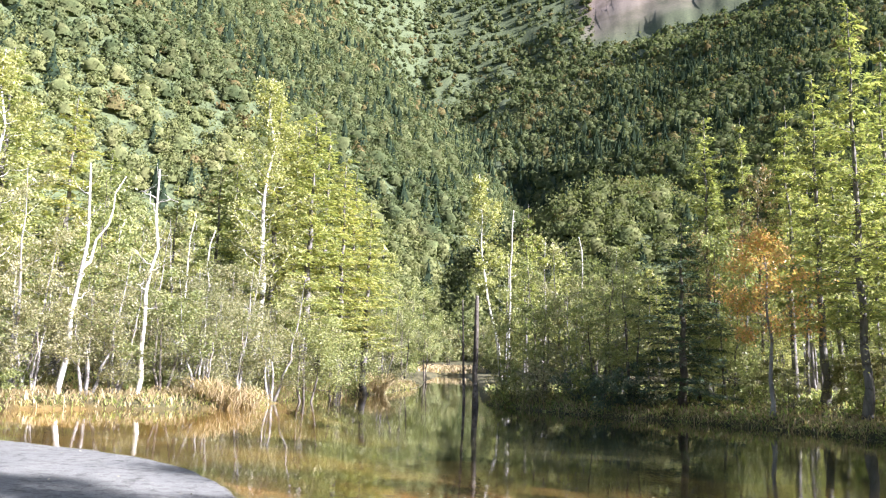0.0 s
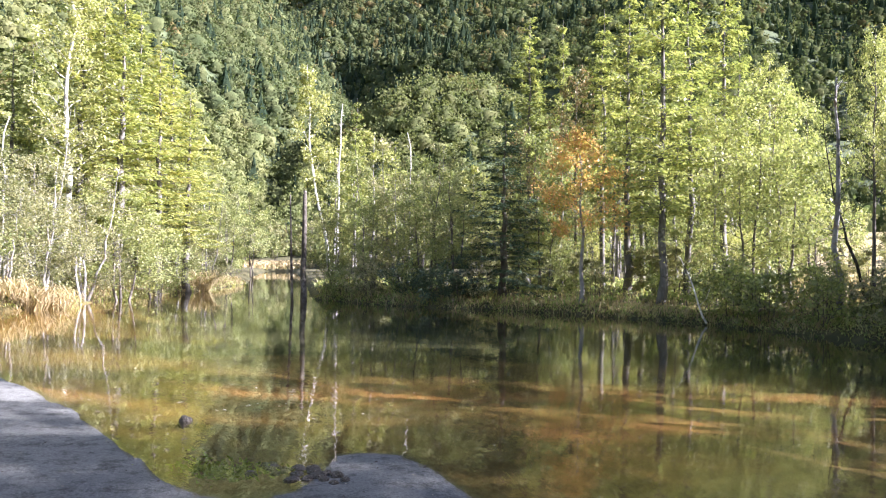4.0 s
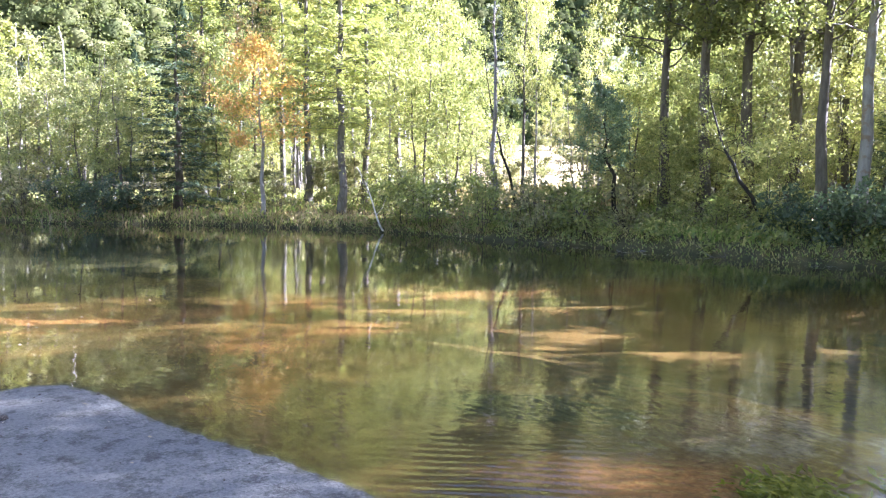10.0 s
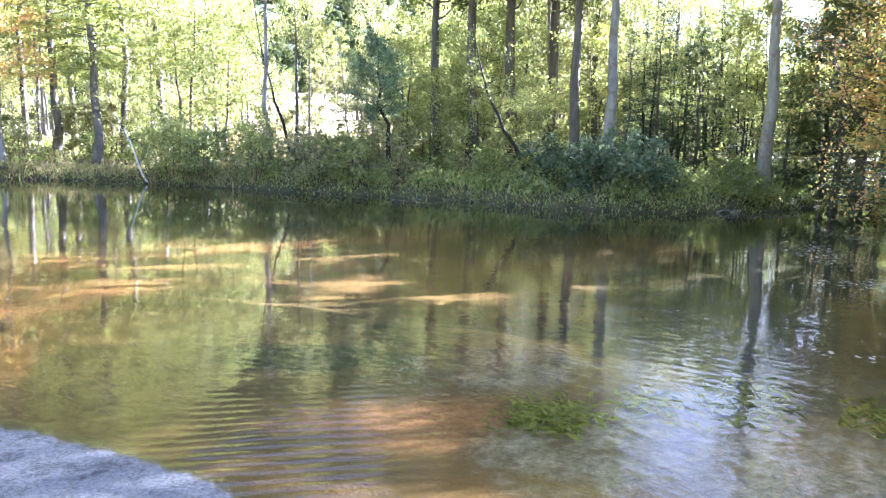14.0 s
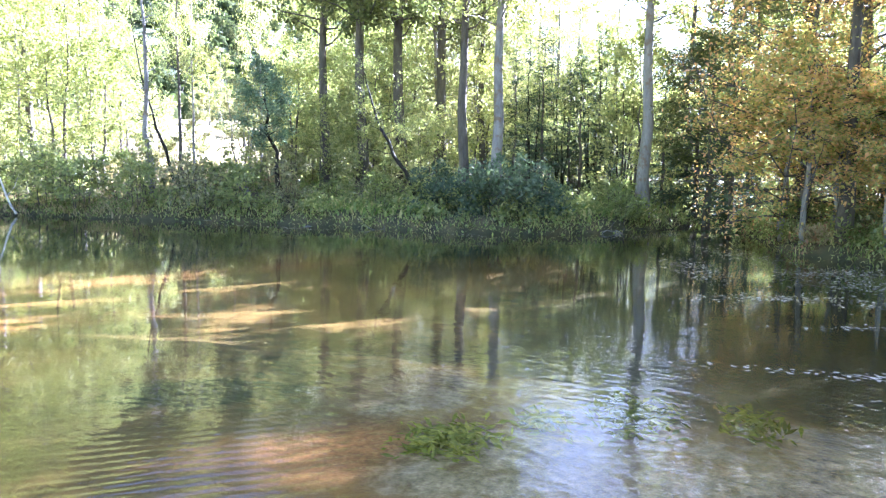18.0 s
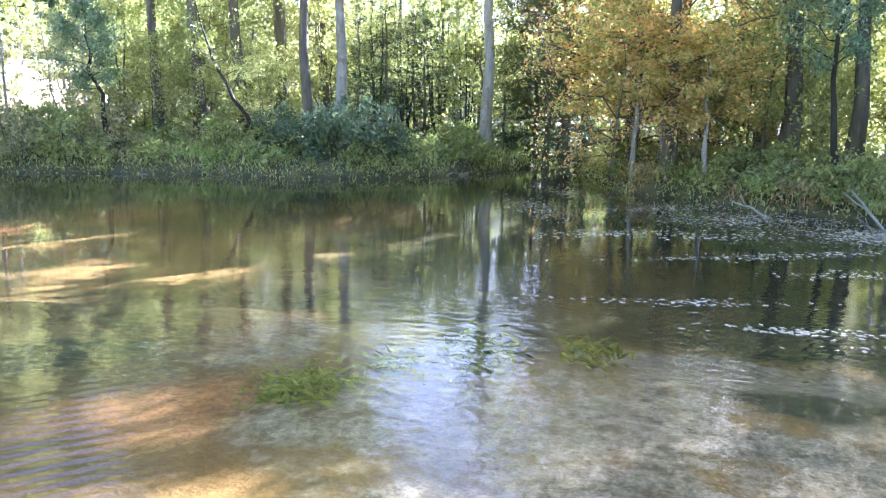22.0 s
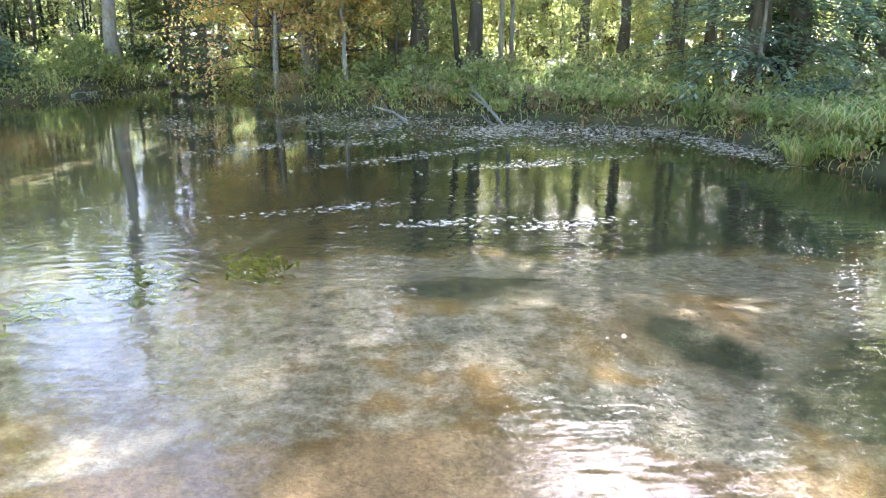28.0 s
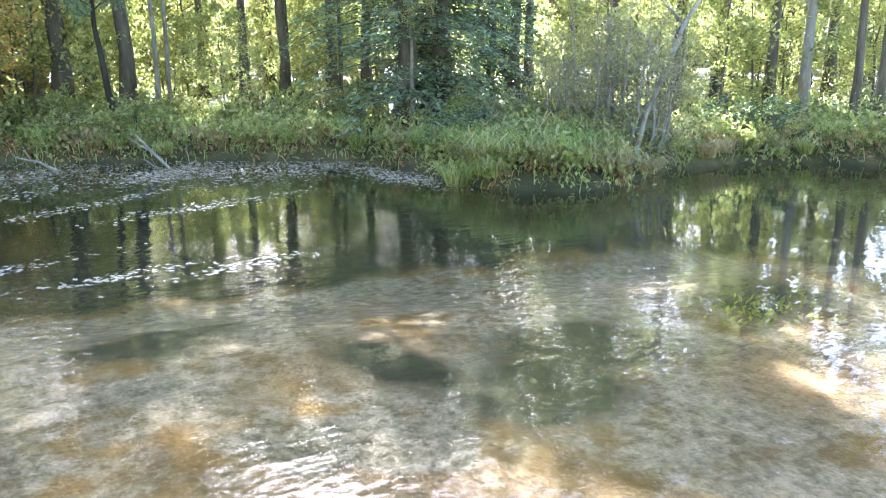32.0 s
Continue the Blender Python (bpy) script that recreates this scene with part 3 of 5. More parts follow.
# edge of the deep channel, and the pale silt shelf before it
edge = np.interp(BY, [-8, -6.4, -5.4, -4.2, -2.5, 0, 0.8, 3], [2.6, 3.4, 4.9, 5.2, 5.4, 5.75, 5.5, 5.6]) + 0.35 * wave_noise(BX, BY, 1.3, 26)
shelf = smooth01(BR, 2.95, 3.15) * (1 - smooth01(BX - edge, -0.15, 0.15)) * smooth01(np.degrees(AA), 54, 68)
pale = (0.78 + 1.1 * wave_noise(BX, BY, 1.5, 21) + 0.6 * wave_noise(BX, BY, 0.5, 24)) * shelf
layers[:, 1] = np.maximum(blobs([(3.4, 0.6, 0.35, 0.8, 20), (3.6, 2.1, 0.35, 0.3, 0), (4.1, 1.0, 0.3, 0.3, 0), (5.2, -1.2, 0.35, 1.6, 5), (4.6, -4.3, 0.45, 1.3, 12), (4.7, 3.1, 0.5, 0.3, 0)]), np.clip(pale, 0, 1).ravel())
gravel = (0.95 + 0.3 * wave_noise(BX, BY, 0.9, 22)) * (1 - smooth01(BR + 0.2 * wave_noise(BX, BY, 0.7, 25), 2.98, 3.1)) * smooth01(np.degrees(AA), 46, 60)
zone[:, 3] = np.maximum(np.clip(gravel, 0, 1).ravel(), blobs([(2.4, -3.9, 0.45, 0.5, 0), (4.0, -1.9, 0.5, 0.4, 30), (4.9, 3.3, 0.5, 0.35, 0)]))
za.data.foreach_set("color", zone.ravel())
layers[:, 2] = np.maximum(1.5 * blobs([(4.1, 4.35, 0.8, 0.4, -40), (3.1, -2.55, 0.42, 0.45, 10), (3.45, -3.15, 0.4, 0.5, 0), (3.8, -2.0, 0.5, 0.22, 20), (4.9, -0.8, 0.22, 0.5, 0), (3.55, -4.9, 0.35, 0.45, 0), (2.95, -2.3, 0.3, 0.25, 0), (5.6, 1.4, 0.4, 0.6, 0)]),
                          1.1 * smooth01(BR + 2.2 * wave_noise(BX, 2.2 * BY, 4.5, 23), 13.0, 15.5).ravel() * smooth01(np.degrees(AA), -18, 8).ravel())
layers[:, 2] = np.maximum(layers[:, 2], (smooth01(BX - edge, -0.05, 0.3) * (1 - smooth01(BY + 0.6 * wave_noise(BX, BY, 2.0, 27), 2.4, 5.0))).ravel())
# reflection of the shaded bank, darkened into the bed colour
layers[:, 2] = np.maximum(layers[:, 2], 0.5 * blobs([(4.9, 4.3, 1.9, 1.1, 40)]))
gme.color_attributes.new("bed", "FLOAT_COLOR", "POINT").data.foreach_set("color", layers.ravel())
tagged(new("ground", gme), "sandy shore, wooded banks, pond bed and forested mountainsides", "ground", kind="structure")


def water_material():
    m, nt, out = nodes_of("clear_pond_water")
    pos = nt.nodes.new("ShaderNodeNewGeometry").outputs["Position"]
    n1 = noise_tex(nt, nd(nt, "Mapping", {"Vector": pos, "Scale": (1.0, 0.55, 1.0), "Rotation": (0, 0, 0.5)}).outputs[0], 4.8, 1.5, 0.5)
    n2 = noise_tex(nt, nd(nt, "Mapping", {"Vector": pos, "Scale": (1.0, 0.42, 1.0), "Rotation": (0, 0, 0.15)}).outputs[0], 13.0, 1.0, 0.5)
    hgt = math_n(nt, "ADD", math_n(nt, "MULTIPLY", n1, 0.4), math_n(nt, "MULTIPLY", n2, 0.3))
    n3 = noise_tex(nt, nd(nt, "Mapping", {"Vector": pos, "Scale": (1.0, 0.5, 1.0), "Rotation": (0, 0, 0.2)}).outputs[0], 24.0, 1.0, 0.5)
    close = nd(nt, "VectorMath", {0: pos, 1: (2.0, 0.0, 0.0)}, operation="DISTANCE").outputs["Value"]
    hgt = math_n(nt, "ADD", hgt, math_n(nt, "MULTIPLY", n3, nd(nt, "MapRange", {0: close, 1: 2.0, 2: 5.0, 3: 0.09, 4: 0.0}).outputs[0]))
    # train of wavelets by the sandy shore
    wv_tex = nd(nt, "TexWave", {"Vector": nd(nt, "Mapping", {"Vector": pos, "Rotation": (0, 0, -0.85)}).outputs[0], "Scale": 2.9, "Distortion": 2.4, "Detail": 1.0, "Detail Scale": 0.5}).outputs["Fac"]
    here = nd(nt, "VectorMath", {0: pos, 1: (2.9, 3.0, 0.0)}, operation="DISTANCE").outputs["Value"]
    hgt = math_n(nt, "ADD", hgt, math_n(nt, "MULTIPLY", wv_tex, nd(nt, "MapRange", {0: here, 1: 0.4, 2: 1.5, 3: 0.26, 4: 0.0}).outputs[0]))
    run = nd(nt, "VectorMath", {0: pos, 1: (4.2, 0.2, 0.0)}, operation="DISTANCE").outputs["Value"]
    swift = nd(nt, "MapRange", {0: run, 1: 2.6, 2: 6.5, 3: 1.0, 4: 0.22}).outputs[0]
    calm = math_n(nt, "MULTIPLY", swift, ramp(nt, noise_tex(nt, pos, 0.25, 2.0), [(0.35, (0.45, 0.45, 0.45)), (0.65, (1, 1, 1))]))
    bmp = nd(nt, "Bump", {"Height": hgt, "Strength": calm, "Distance": 0.0175})
    facing = nd(nt, "LayerWeight", {"Blend": 0.5, "Normal": bmp.outputs[0]}).outputs["Facing"]
    mirror = math_n(nt, "ADD", math_n(nt, "MULTIPLY", math_n(nt, "POWER", facing, 5.0), 0.97), 0.021)
    gl = nd(nt, "BsdfGlossy", {"Color": (1, 1, 1, 1), "Roughness": 0.008, "Normal": bmp.outputs[0]})
    tr = nd(nt, "BsdfTransparent", {"Color": (0.88, 0.83, 0.69, 1)})
    mx = nd(nt, "MixShader", {0: mirror, 1: tr.outputs[0], 2: gl.outputs[0]})
    nt.links.new(mx.outputs[0], out.inputs[0])
    return m


wr = np.concatenate([[0.3], np.geomspace(1.0, 150, 40)])
wa = np.radians(np.arange(-180, 181, 5.0))
WR, WA = np.meshgrid(wr, wa, indexing="ij")
wi, wj = np.meshgrid(np.arange(len(wr) - 1), np.arange(len(wa) - 1), indexing="ij")
wq = np.stack([wi * len(wa) + wj, (wi + 1) * len(wa) + wj, (wi + 1) * len(wa) + wj + 1, wi * len(wa) + wj + 1], -1).reshape(-1, 4)[:, ::-1]
wv = np.stack([WR * np.sin(WA), WR * np.cos(WA), 0 * WR], -1).reshape(-1, 3)
tagged(new("water", quad_mesh("water", wv, wq, water_material(), True)), "clear shallow pond water with light ripples", "water", kind="structure")


def at(az, d):
    """A place on the ground by heading in degrees and distance."""
    x, y = d * math.sin(radians(az)), d * math.cos(radians(az))
    return x, y, float(ground(np.array([x]), np.array([y]))[0])

# ---- kinds of trees and bushes, each built once ----
T, TALL = {}, {}


def kind_of(key, name, h, meshes, bark, leaf, label, category="tree"):
    T[key], TALL[key] = [tree_thing(name, meshes, bark, leaf, label, category)], h


kind_of("larch_a", "larch_tree", 14, conifer(11, 14, 2.5, 0.17, 0.22, 30, 46, 0.36, slim=0.35), M_LARCHBARK, M_LARCH, "tall larch with yellow-green autumn needles on the bank")
kind_of("larch_b", "larch_tree", 14, conifer(12, 14, 2.0, 0.14, 0.35, 26, 40, 0.36, slim=0.35, dead=0.3), M_LARCHBARK, M_LARCH, "slim larch with thin yellow-green needles and a bare lower trunk")
kind_of("birch_a", "birch_tree", 14, broadleaf(21, 14, 2.0, 0.14, 0.3, 40, 64, 0.22, rise=0.9), M_BIRCHBARK, M_BIRCH, "white-barked birch with pale yellow-green leaves")
kind_of("birch_b", "birch_tree", 12, broadleaf(22, 12, 1.3, 0.11, 0.45, 30, 60, 0.24, rise=1.0, lean=(0.22, 0)), M_BIRCHBARK, M_BIRCH, "leaning white birch with a thin yellow crown")
kind_of("alder_a", "alder_tree", 7, broadleaf(31, 7, 2.3, 0.10, 0.16, 36, 80, 0.2, stems=3), M_BARK, M_ALDER, "many-stemmed alder with olive-green leaves on the bank")
kind_of("alder_b", "alder_tree", 8, broadleaf(33, 8, 2.4, 0.10, 0.2, 38, 76, 0.21, stems=2), M_BARK, M_ALDER, "leafy green alder with two dark stems")
kind_of("willow", "willow_tree", 8, broadleaf(32, 8, 2.5, 0.11, 0.14, 40, 76, 0.2, stems=4, slim=0.4), M_PALEBARK, M_WILLOW, "grey-green willow with pale slender stems")
kind_of("tall_a", "broadleaf_tree", 14, broadleaf(41, 14, 3.0, 0.2, 0.38, 44, 66, 0.24, crook=0.0028), M_BARK, M_ALDER, "tall leafy tree with a dark trunk in the wood")
kind_of("tall_d", "broadleaf_tree", 14, broadleaf(47, 14, 3.0, 0.19, 0.34, 48, 118, 0.24, crook=0.0028), M_BARK, M_SHADELEAF, "tall tree with a dense shade-dark crown above the bank")
kind_of("tall_e", "broadleaf_tree", 13, broadleaf(48, 13, 2.4, 0.2, 0.42, 30, 26, 0.2, crook=0.0028), M_PALEBARK, M_BIRCH, "tall pale-trunked tree with a thin airy crown")
kind_of("tall_b", "broadleaf_tree", 13, broadleaf(42, 13, 2.7, 0.17, 0.4, 38, 62, 0.24, crook=0.0028), M_PALEBARK, M_BIRCH, "slender pale-trunked tree with light green leaves")
kind_of("fill_a", "broadleaf_tree", 13, broadleaf(43, 13, 3.0, 0.15, 0.2, 22, 56, 0.40, twigs=2), M_BARK, M_ALDER, "leafy tree deep in the wood")
kind_of("fill_b", "broadleaf_tree", 12, broadleaf(44, 12, 2.8, 0.13, 0.25, 22, 56, 0.40, twigs=2), M_PALEBARK, M_BIRCH, "light green tree deep in the wood")
kind_of("fill_c", "larch_tree", 15, conifer(45, 15, 2.3, 0.14, 0.3, 17, 30, 0.5, dense=4, slim=0.35, dead=0.2), M_LARCHBARK, M_LARCH, "larch deep in the wood with yellow-green needles")
kind_of("fill_d", "broadleaf_tree", 6, broadleaf(46, 6, 2.4, 0.09, 0.08, 22, 85, 0.34, stems=3, twigs=2), M_BARK, M_WILLOW, "low leafy tree in the undergrowth")
kind_of("fill_e", "broadleaf_tree", 12, broadleaf(49, 12, 3.0, 0.15, 0.1, 26, 60, 0.36, twigs=2), M_BARK, M_SHADELEAF, "leafy tree in the wood, its leaves coloured as in shade")
kind_of("maple_a", "maple_tree", 9, broadleaf(51, 9, 3.6, 0.16, 0.06, 56, 84, 0.16, flat=0.9, rise=0.2), M_BARK, M_MAPLE, "spreading maple with orange and yellow autumn leaves over the water")
kind_of("maple_b", "maple_tree", 6.5, broadleaf(52, 6.5, 2.0, 0.09, 0.38, 30, 80, 0.2, flat=0.8), M_PALEBARK, M_MAPLE, "slim young maple with orange leaves on the grassy bank")
kind_of("rust", "autumn_tree", 9, broadleaf(53, 9, 2.2, 0.11, 0.2, 34, 64, 0.22), M_BARK, M_RUST, "tree with rust-red autumn leaves")
kind_of("fir_a", "fir_tree", 9, conifer(61, 9, 2.5, 0.15, 0.06, 24, 70, 0.26, -0.2, 0.1, 6, slim=0.35), M_BARK, M_FIR, "dark green fir with drooping branches")
kind_of("fir_b", "fir_tree", 7, conifer(62, 7, 1.1, 0.06, 0.1, 20, 26, 0.22, -0.1, 0.15, 5), M_BARK, M_FIR, "thin young fir with sparse flat branches")
kind_of("fir_c", "fir_tree", 11, conifer(63, 11, 2.9, 0.2, 0.1, 26, 95, 0.2, -0.5, 0.12, 6, slim=0.4), M_BARK, M_BLUE, "blue-green fir with long hanging branches")
kind_of("snag_a", "dead_tree", 9.5, snag_meshes(71, 9.5, 0.115, 8, True, (0.12, 0)), M_DEAD, None, "bleached forked dead tree without bark")
kind_of("snag_b", "dead_tree", 9.5, snag_meshes(72, 9.5, 0.11, 11, False, (0.06, 0), 2.2), M_DEAD, None, "bleached dead tree with curved broken limbs")
kind_of("snag_c", "dead_tree", 7, snag_meshes(73, 7, 0.11, 16, False, (0.03, 0), 1.1, 0.2), M_PALEBARK, None, "grey dead tree with many short twigs")
kind_of("snag_d", "dead_tree", 9, snag_meshes(74, 9, 0.07, 5, False, (0.0, 0), 0.7, 0.5), M_DEAD, None, "thin bleached dead stem")
kind_of("lean_a", "alder_tree", 5, broadleaf(81, 5, 1.2, 0.1, 0.45, 30, 90, 0.14, lean=(0.3, 0), crook=0.015), M_SHADEBARK, M_BLUE, "small leaning tree, blue-green crown, over the water")
kind_of("lean_b", "broadleaf_tree", 7.5, broadleaf(82, 7.5, 2.4, 0.12, 0.35, 22, 30, 0.15, lean=(0.75, 0), crook=0.015), M_SHADEBARK, M_ALDER, "dark leaning tree with thin twigs and few leaves")
kind_of("vee", "broadleaf_tree", 10, broadleaf(83, 10, 2.4, 0.13, 0.3, 36, 60, 0.2, stems=4), M_SHADEBARK, M_ALDER, "dark tree with four spreading stems")
kind_of("shrub_a", "shrub", 1.9, broadleaf(91, 1.9, 0.95, 0.025, 0.08, 34, 40, 0.12, stems=5, twigs=2, fluff=0.12), M_BARK, M_SHRUB, "dense green shrub at the water's edge", "shrub")
kind_of("shrub_b", "shrub", 1.7, broadleaf(92, 1.7, 0.9, 0.022, 0.06, 34, 40, 0.11, stems=6, twigs=2, fluff=0.12), M_BARK, M_WILLOW, "grey-green leafy shrub on the bank", "shrub")
kind_of("shrub_c", "shrub", 1.8, broadleaf(93, 1.8, 1.0, 0.022, 0.05, 36, 42, 0.12, stems=5, twigs=2, fluff=0.12), M_BARK, M_BLUEDARK, "blue-green leafy shrub hanging over the water", "shrub")
kind_of("bare", "twiggy_bush", 3.0, broadleaf(94, 3.0, 1.0, 0.045, 0.05, 72, 24, 0.075, stems=9, rise=1.0, limb_r=0.42), M_PALEBARK, M_WILLOW, "bare grey twiggy bush with few leaves", "shrub")
kind_of("sapling_a", "sapling", 4, broadleaf(95, 4, 1.4, 0.04, 0.12, 26, 66, 0.15, twigs=3, fluff=0.12), M_BARK, M_BIRCH, "young tree with light green leaves in the undergrowth", "sapling")
kind_of("sapling_b", "sapling", 4, broadleaf(96, 4, 1.5, 0.04, 0.08, 26, 66, 0.14, stems=2, twigs=3, flat=0.9, rise=0.3, fluff=0.12), M_BARK, M_ALDER, "young broad-leaved tree with spreading flat branches", "sapling")
rnd = random.Random(5)


def put(kind, az, d, tall, wide=None, turn=None, label="", group=""):
    """Stands a tree of a kind at a heading and distance, with its height in metres."""
    x, y, z = at(az, d)
    return put_xy(kind, x, y, z, tall, wide, turn, label, group)


def put_xy(kind, x, y, z, tall, wide=None, turn=None, label="", group=""):
    h = tall / TALL[kind]
    w = (wide or 1.0) * (0.35 + 0.65 * h if h < 1 else h)
    m = Matrix.Translation((x, y, z - 0.03)) @ Matrix.Rotation(radians(rnd.uniform(0, 360) if turn is None else turn), 4, "Z") @ Matrix.Diagonal((w, w, h, 1))
    if len(T[kind]) == 1:
        T[kind].append(T[kind][0])
        ob = T[kind][0]
    else:
        ob = copy_thing(T[kind][0], m)
    ob.matrix_basis = m
    return tagged(ob, label, group=group)


def left_turn(az):
    """The turn that makes a leaning tree lean to the left as seen from the shore."""
    return 180 - az


# ---- far left bank: birches, larches and dead trees ----
put("birch_a", -31, 31, 12.5, 1.3)
put("willow", -28.5, 30.5, 8)
put("snag_a", -26.1, 29.5, 8.3, turn=40)
put("alder_b", -24.5, 33, 8.5)
put("snag_b", -21.2, 29.5, 8.3, turn=0)
put("snag_d", -23, 34, 7)
put("snag_d", -18.5, 34, 7.2)
put("snag_d", -17, 33, 6.8)
put("willow", -21.8, 33, 6.6)
put("willow", -17.8, 32.5, 7.0)
put("willow", -15.2, 35, 7.5)
put("birch_a", -13.4, 37, 15.2, 1.15, label="tall white birch with a pale yellow crown above the bank")
put("larch_a", -11.2, 42, 14.8, 1.25)
put("larch_a", -8.9, 45, 15, 1.2)
put("larch_a", -6.8, 47, 13, 1.2)
put("larch_b", -15.5, 45, 13)
put("larch_a", -19.5, 41, 10)
put("larch_a", -24, 42, 11.5, 1.2)
put("alder_a", -11, 40, 5.5)
put("alder_b", -8, 43.5, 6)
put("willow", -6, 43, 7, 0.9)
put("willow", -4.3, 45, 6.2, 0.8)
for az, d, h, w in ((-12.6, 38.5, 14.5, 1.25), (-10.0, 38, 14.0, 1.35), (-7.6, 40, 12.5, 1.35), (-5.6, 42, 10.5, 1.3), (-26.5, 36, 12.5, 1.3), (-30.5, 34, 13.5, 1.3), (-16.6, 40, 11, 1.2)):
    put("larch_a", az, d, h, w, label="broad larch with bright yellow-green needles on the bank")
for az, d, h in ((-27.6, 29.8, 4.6), (-24.3, 29.6, 5.2), (-22.6, 29.9, 4.2), (-19.6, 30.2, 5.0), (-17.0, 30.4, 4.4), (-14.6, 31.5, 5.4), (-12.2, 32.5, 5.2), (-9.8, 34, 5.4), (-7.6, 36.5, 5.0)):
    put(rnd.choice(("willow", "alder_a")), az, d, h, 1.15)
put("alder_a", -2.8, 60, 7.5)
put("alder_b", -1.2, 72, 9)
put("fill_d", 0.5, 142, 8)
put("fill_d", 2.6, 138, 9)
put("fill_d", -1.6, 136, 8)
# ---- right bank, sunlit point ----
put("birch_b", 4.7, 42, 12.2, turn=left_turn(4), label="leaning white birch with a thin yellow crown")
put("snag_d", 4.9, 43, 10.4)
put("larch_b", 6.2, 44, 10.8, 0.8)
put("alder_a", 4.6, 38, 5.2, 0.9)
put("alder_a", 7.3, 36, 6.2)
put("willow", 9.6, 36, 7.2, 1.1)
put("alder_a", 11.6, 33.5, 6.3)
put("snag_d", 10.2, 40, 8.2)
put("alder_a", 13.6, 32, 5.6)
put("willow", 12.8, 37, 7.2)
put("fir_a", 17.1, 30.5, 7.2, 1.35, label="broad dark fir with low spreading boughs on the bank")
put("larch_a", 18.9, 36, 12.8, 1.0)
put("rust", 18.3, 33, 7.0, 0.6)
put("rust", 22.3, 37, 10.5, 0.7)
put("alder_b", 20.2, 32, 6.8, 0.9)
put("maple_b", 22.8, 28.2, 6.3, label="slim young maple with orange leaves on the grassy bank")
put("larch_a", 26.0, 33, 13.2)
put("larch_a", 28.4, 27.5, 13.8, 0.9, label="tall larch with a grey trunk and yellow-green needles")
put("larch_b", 30.3, 31, 13.5)
put("larch_a", 32.5, 34, 14)
put("larch_b", 24.3, 36, 13)
put("larch_b", 27.1, 38, 13.5)
for az, d in ((21.3, 40), (25.1, 39), (29.4, 37), (33.4, 39), (24.2, 46), (31.0, 46), (19.6, 45)):
    put("larch_b", az, d, rnd.uniform(11, 14), 0.7)
put("alder_b", 34.2, 28, 7.6)
put("alder_b", 36.6, 29, 8.0)
put("tall_b", 35.5, 33, 9.5, 0.8)
put("tall_b", 32.0, 30, 7.0, 0.6)
put("alder_b", 38.2, 31, 7.5, 0.8)
put("snag_c", 39.8, 24.2, 6.9, 0.9, label="grey dead tree with short twigs beside the shrubs")
put("lean_b", 42.0, 26, 6.5, 0.5, left_turn(42))
put("tall_b", 42.7, 27, 9.0, 0.4)
put("tall_a", 41.8, 26.5, 8.5, 0.5)
put("tall_b", 47.3, 29, 8, 0.5)
# ---- shaded bank ----
put("lean_a", 49.4, 21.2, 4.0, 1.0, left_turn(49))
put("willow", 46.2, 23.5, 5.2, 0.6)
put("lean_b", 59.6, 20.8, 4.4, 0.8, left_turn(59))
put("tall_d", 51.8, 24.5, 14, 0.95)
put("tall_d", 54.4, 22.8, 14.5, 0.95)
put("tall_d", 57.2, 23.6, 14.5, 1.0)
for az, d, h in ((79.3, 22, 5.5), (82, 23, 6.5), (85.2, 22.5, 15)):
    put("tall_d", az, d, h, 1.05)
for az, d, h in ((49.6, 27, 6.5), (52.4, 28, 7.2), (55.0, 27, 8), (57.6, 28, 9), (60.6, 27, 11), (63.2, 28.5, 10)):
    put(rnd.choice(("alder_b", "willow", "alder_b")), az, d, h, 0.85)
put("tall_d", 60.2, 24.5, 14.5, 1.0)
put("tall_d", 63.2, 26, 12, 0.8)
put("tall_a", 61.9, 20.6, 12.5, 0.85, label="tall tree with a dark mottled trunk above blue-green shrubs")
put("tall_b", 64.4, 20.2, 12, 1.05, label="tall tree with a thick smooth grey trunk")
put("fir_b", 66.5, 24, 5.0)
put("fir_b", 68.2, 25, 5.6)
put("fir_b", 69.6, 23, 4.2)
put("fir_b", 72.6, 24, 5.0)
put("vee", 71.3, 24, 5.6, 0.9)
put("tall_e", 74.9, 20.8, 12, 0.95, left_turn(74) + 180, label="tall tree with a pale grey trunk beside the brook")
put("fir_a", 78.5, 23, 5.4, 0.8)
put("fir_a", 80.8, 20.5, 4.2, 0.9)
for az, d, h in ((66.9, 22.5, 5.0), (69.0, 23.5, 5.4), (73.4, 22.6, 4.8)):
    put("vee", az, d, h, 0.6)
for az, d, h in ((65.6, 22.6, 4.6), (67.6, 22.2, 5.2), (70.4, 22.6, 4.8), (71.6, 23.5, 5.4), (74.0, 23.2, 4.4), (76.2, 22.5, 4.6)):
    put("fir_b", az, d, h, 1.2)
put("tall_e", 67.3, 27, 7.5)
put("tall_e", 70.0, 29, 8)
put("tall_e", 72.7, 28, 7.5)
put("tall_e", 65.6, 28, 7)
for az, d, h in ((65.4, 33, 8.0), (67.2, 34, 8.2), (69.4, 33, 8.0), (71.4, 32, 7.6)):
    put("fill_b", az, d, h, 0.8)
put("tall_e", 68.6, 26, 7)
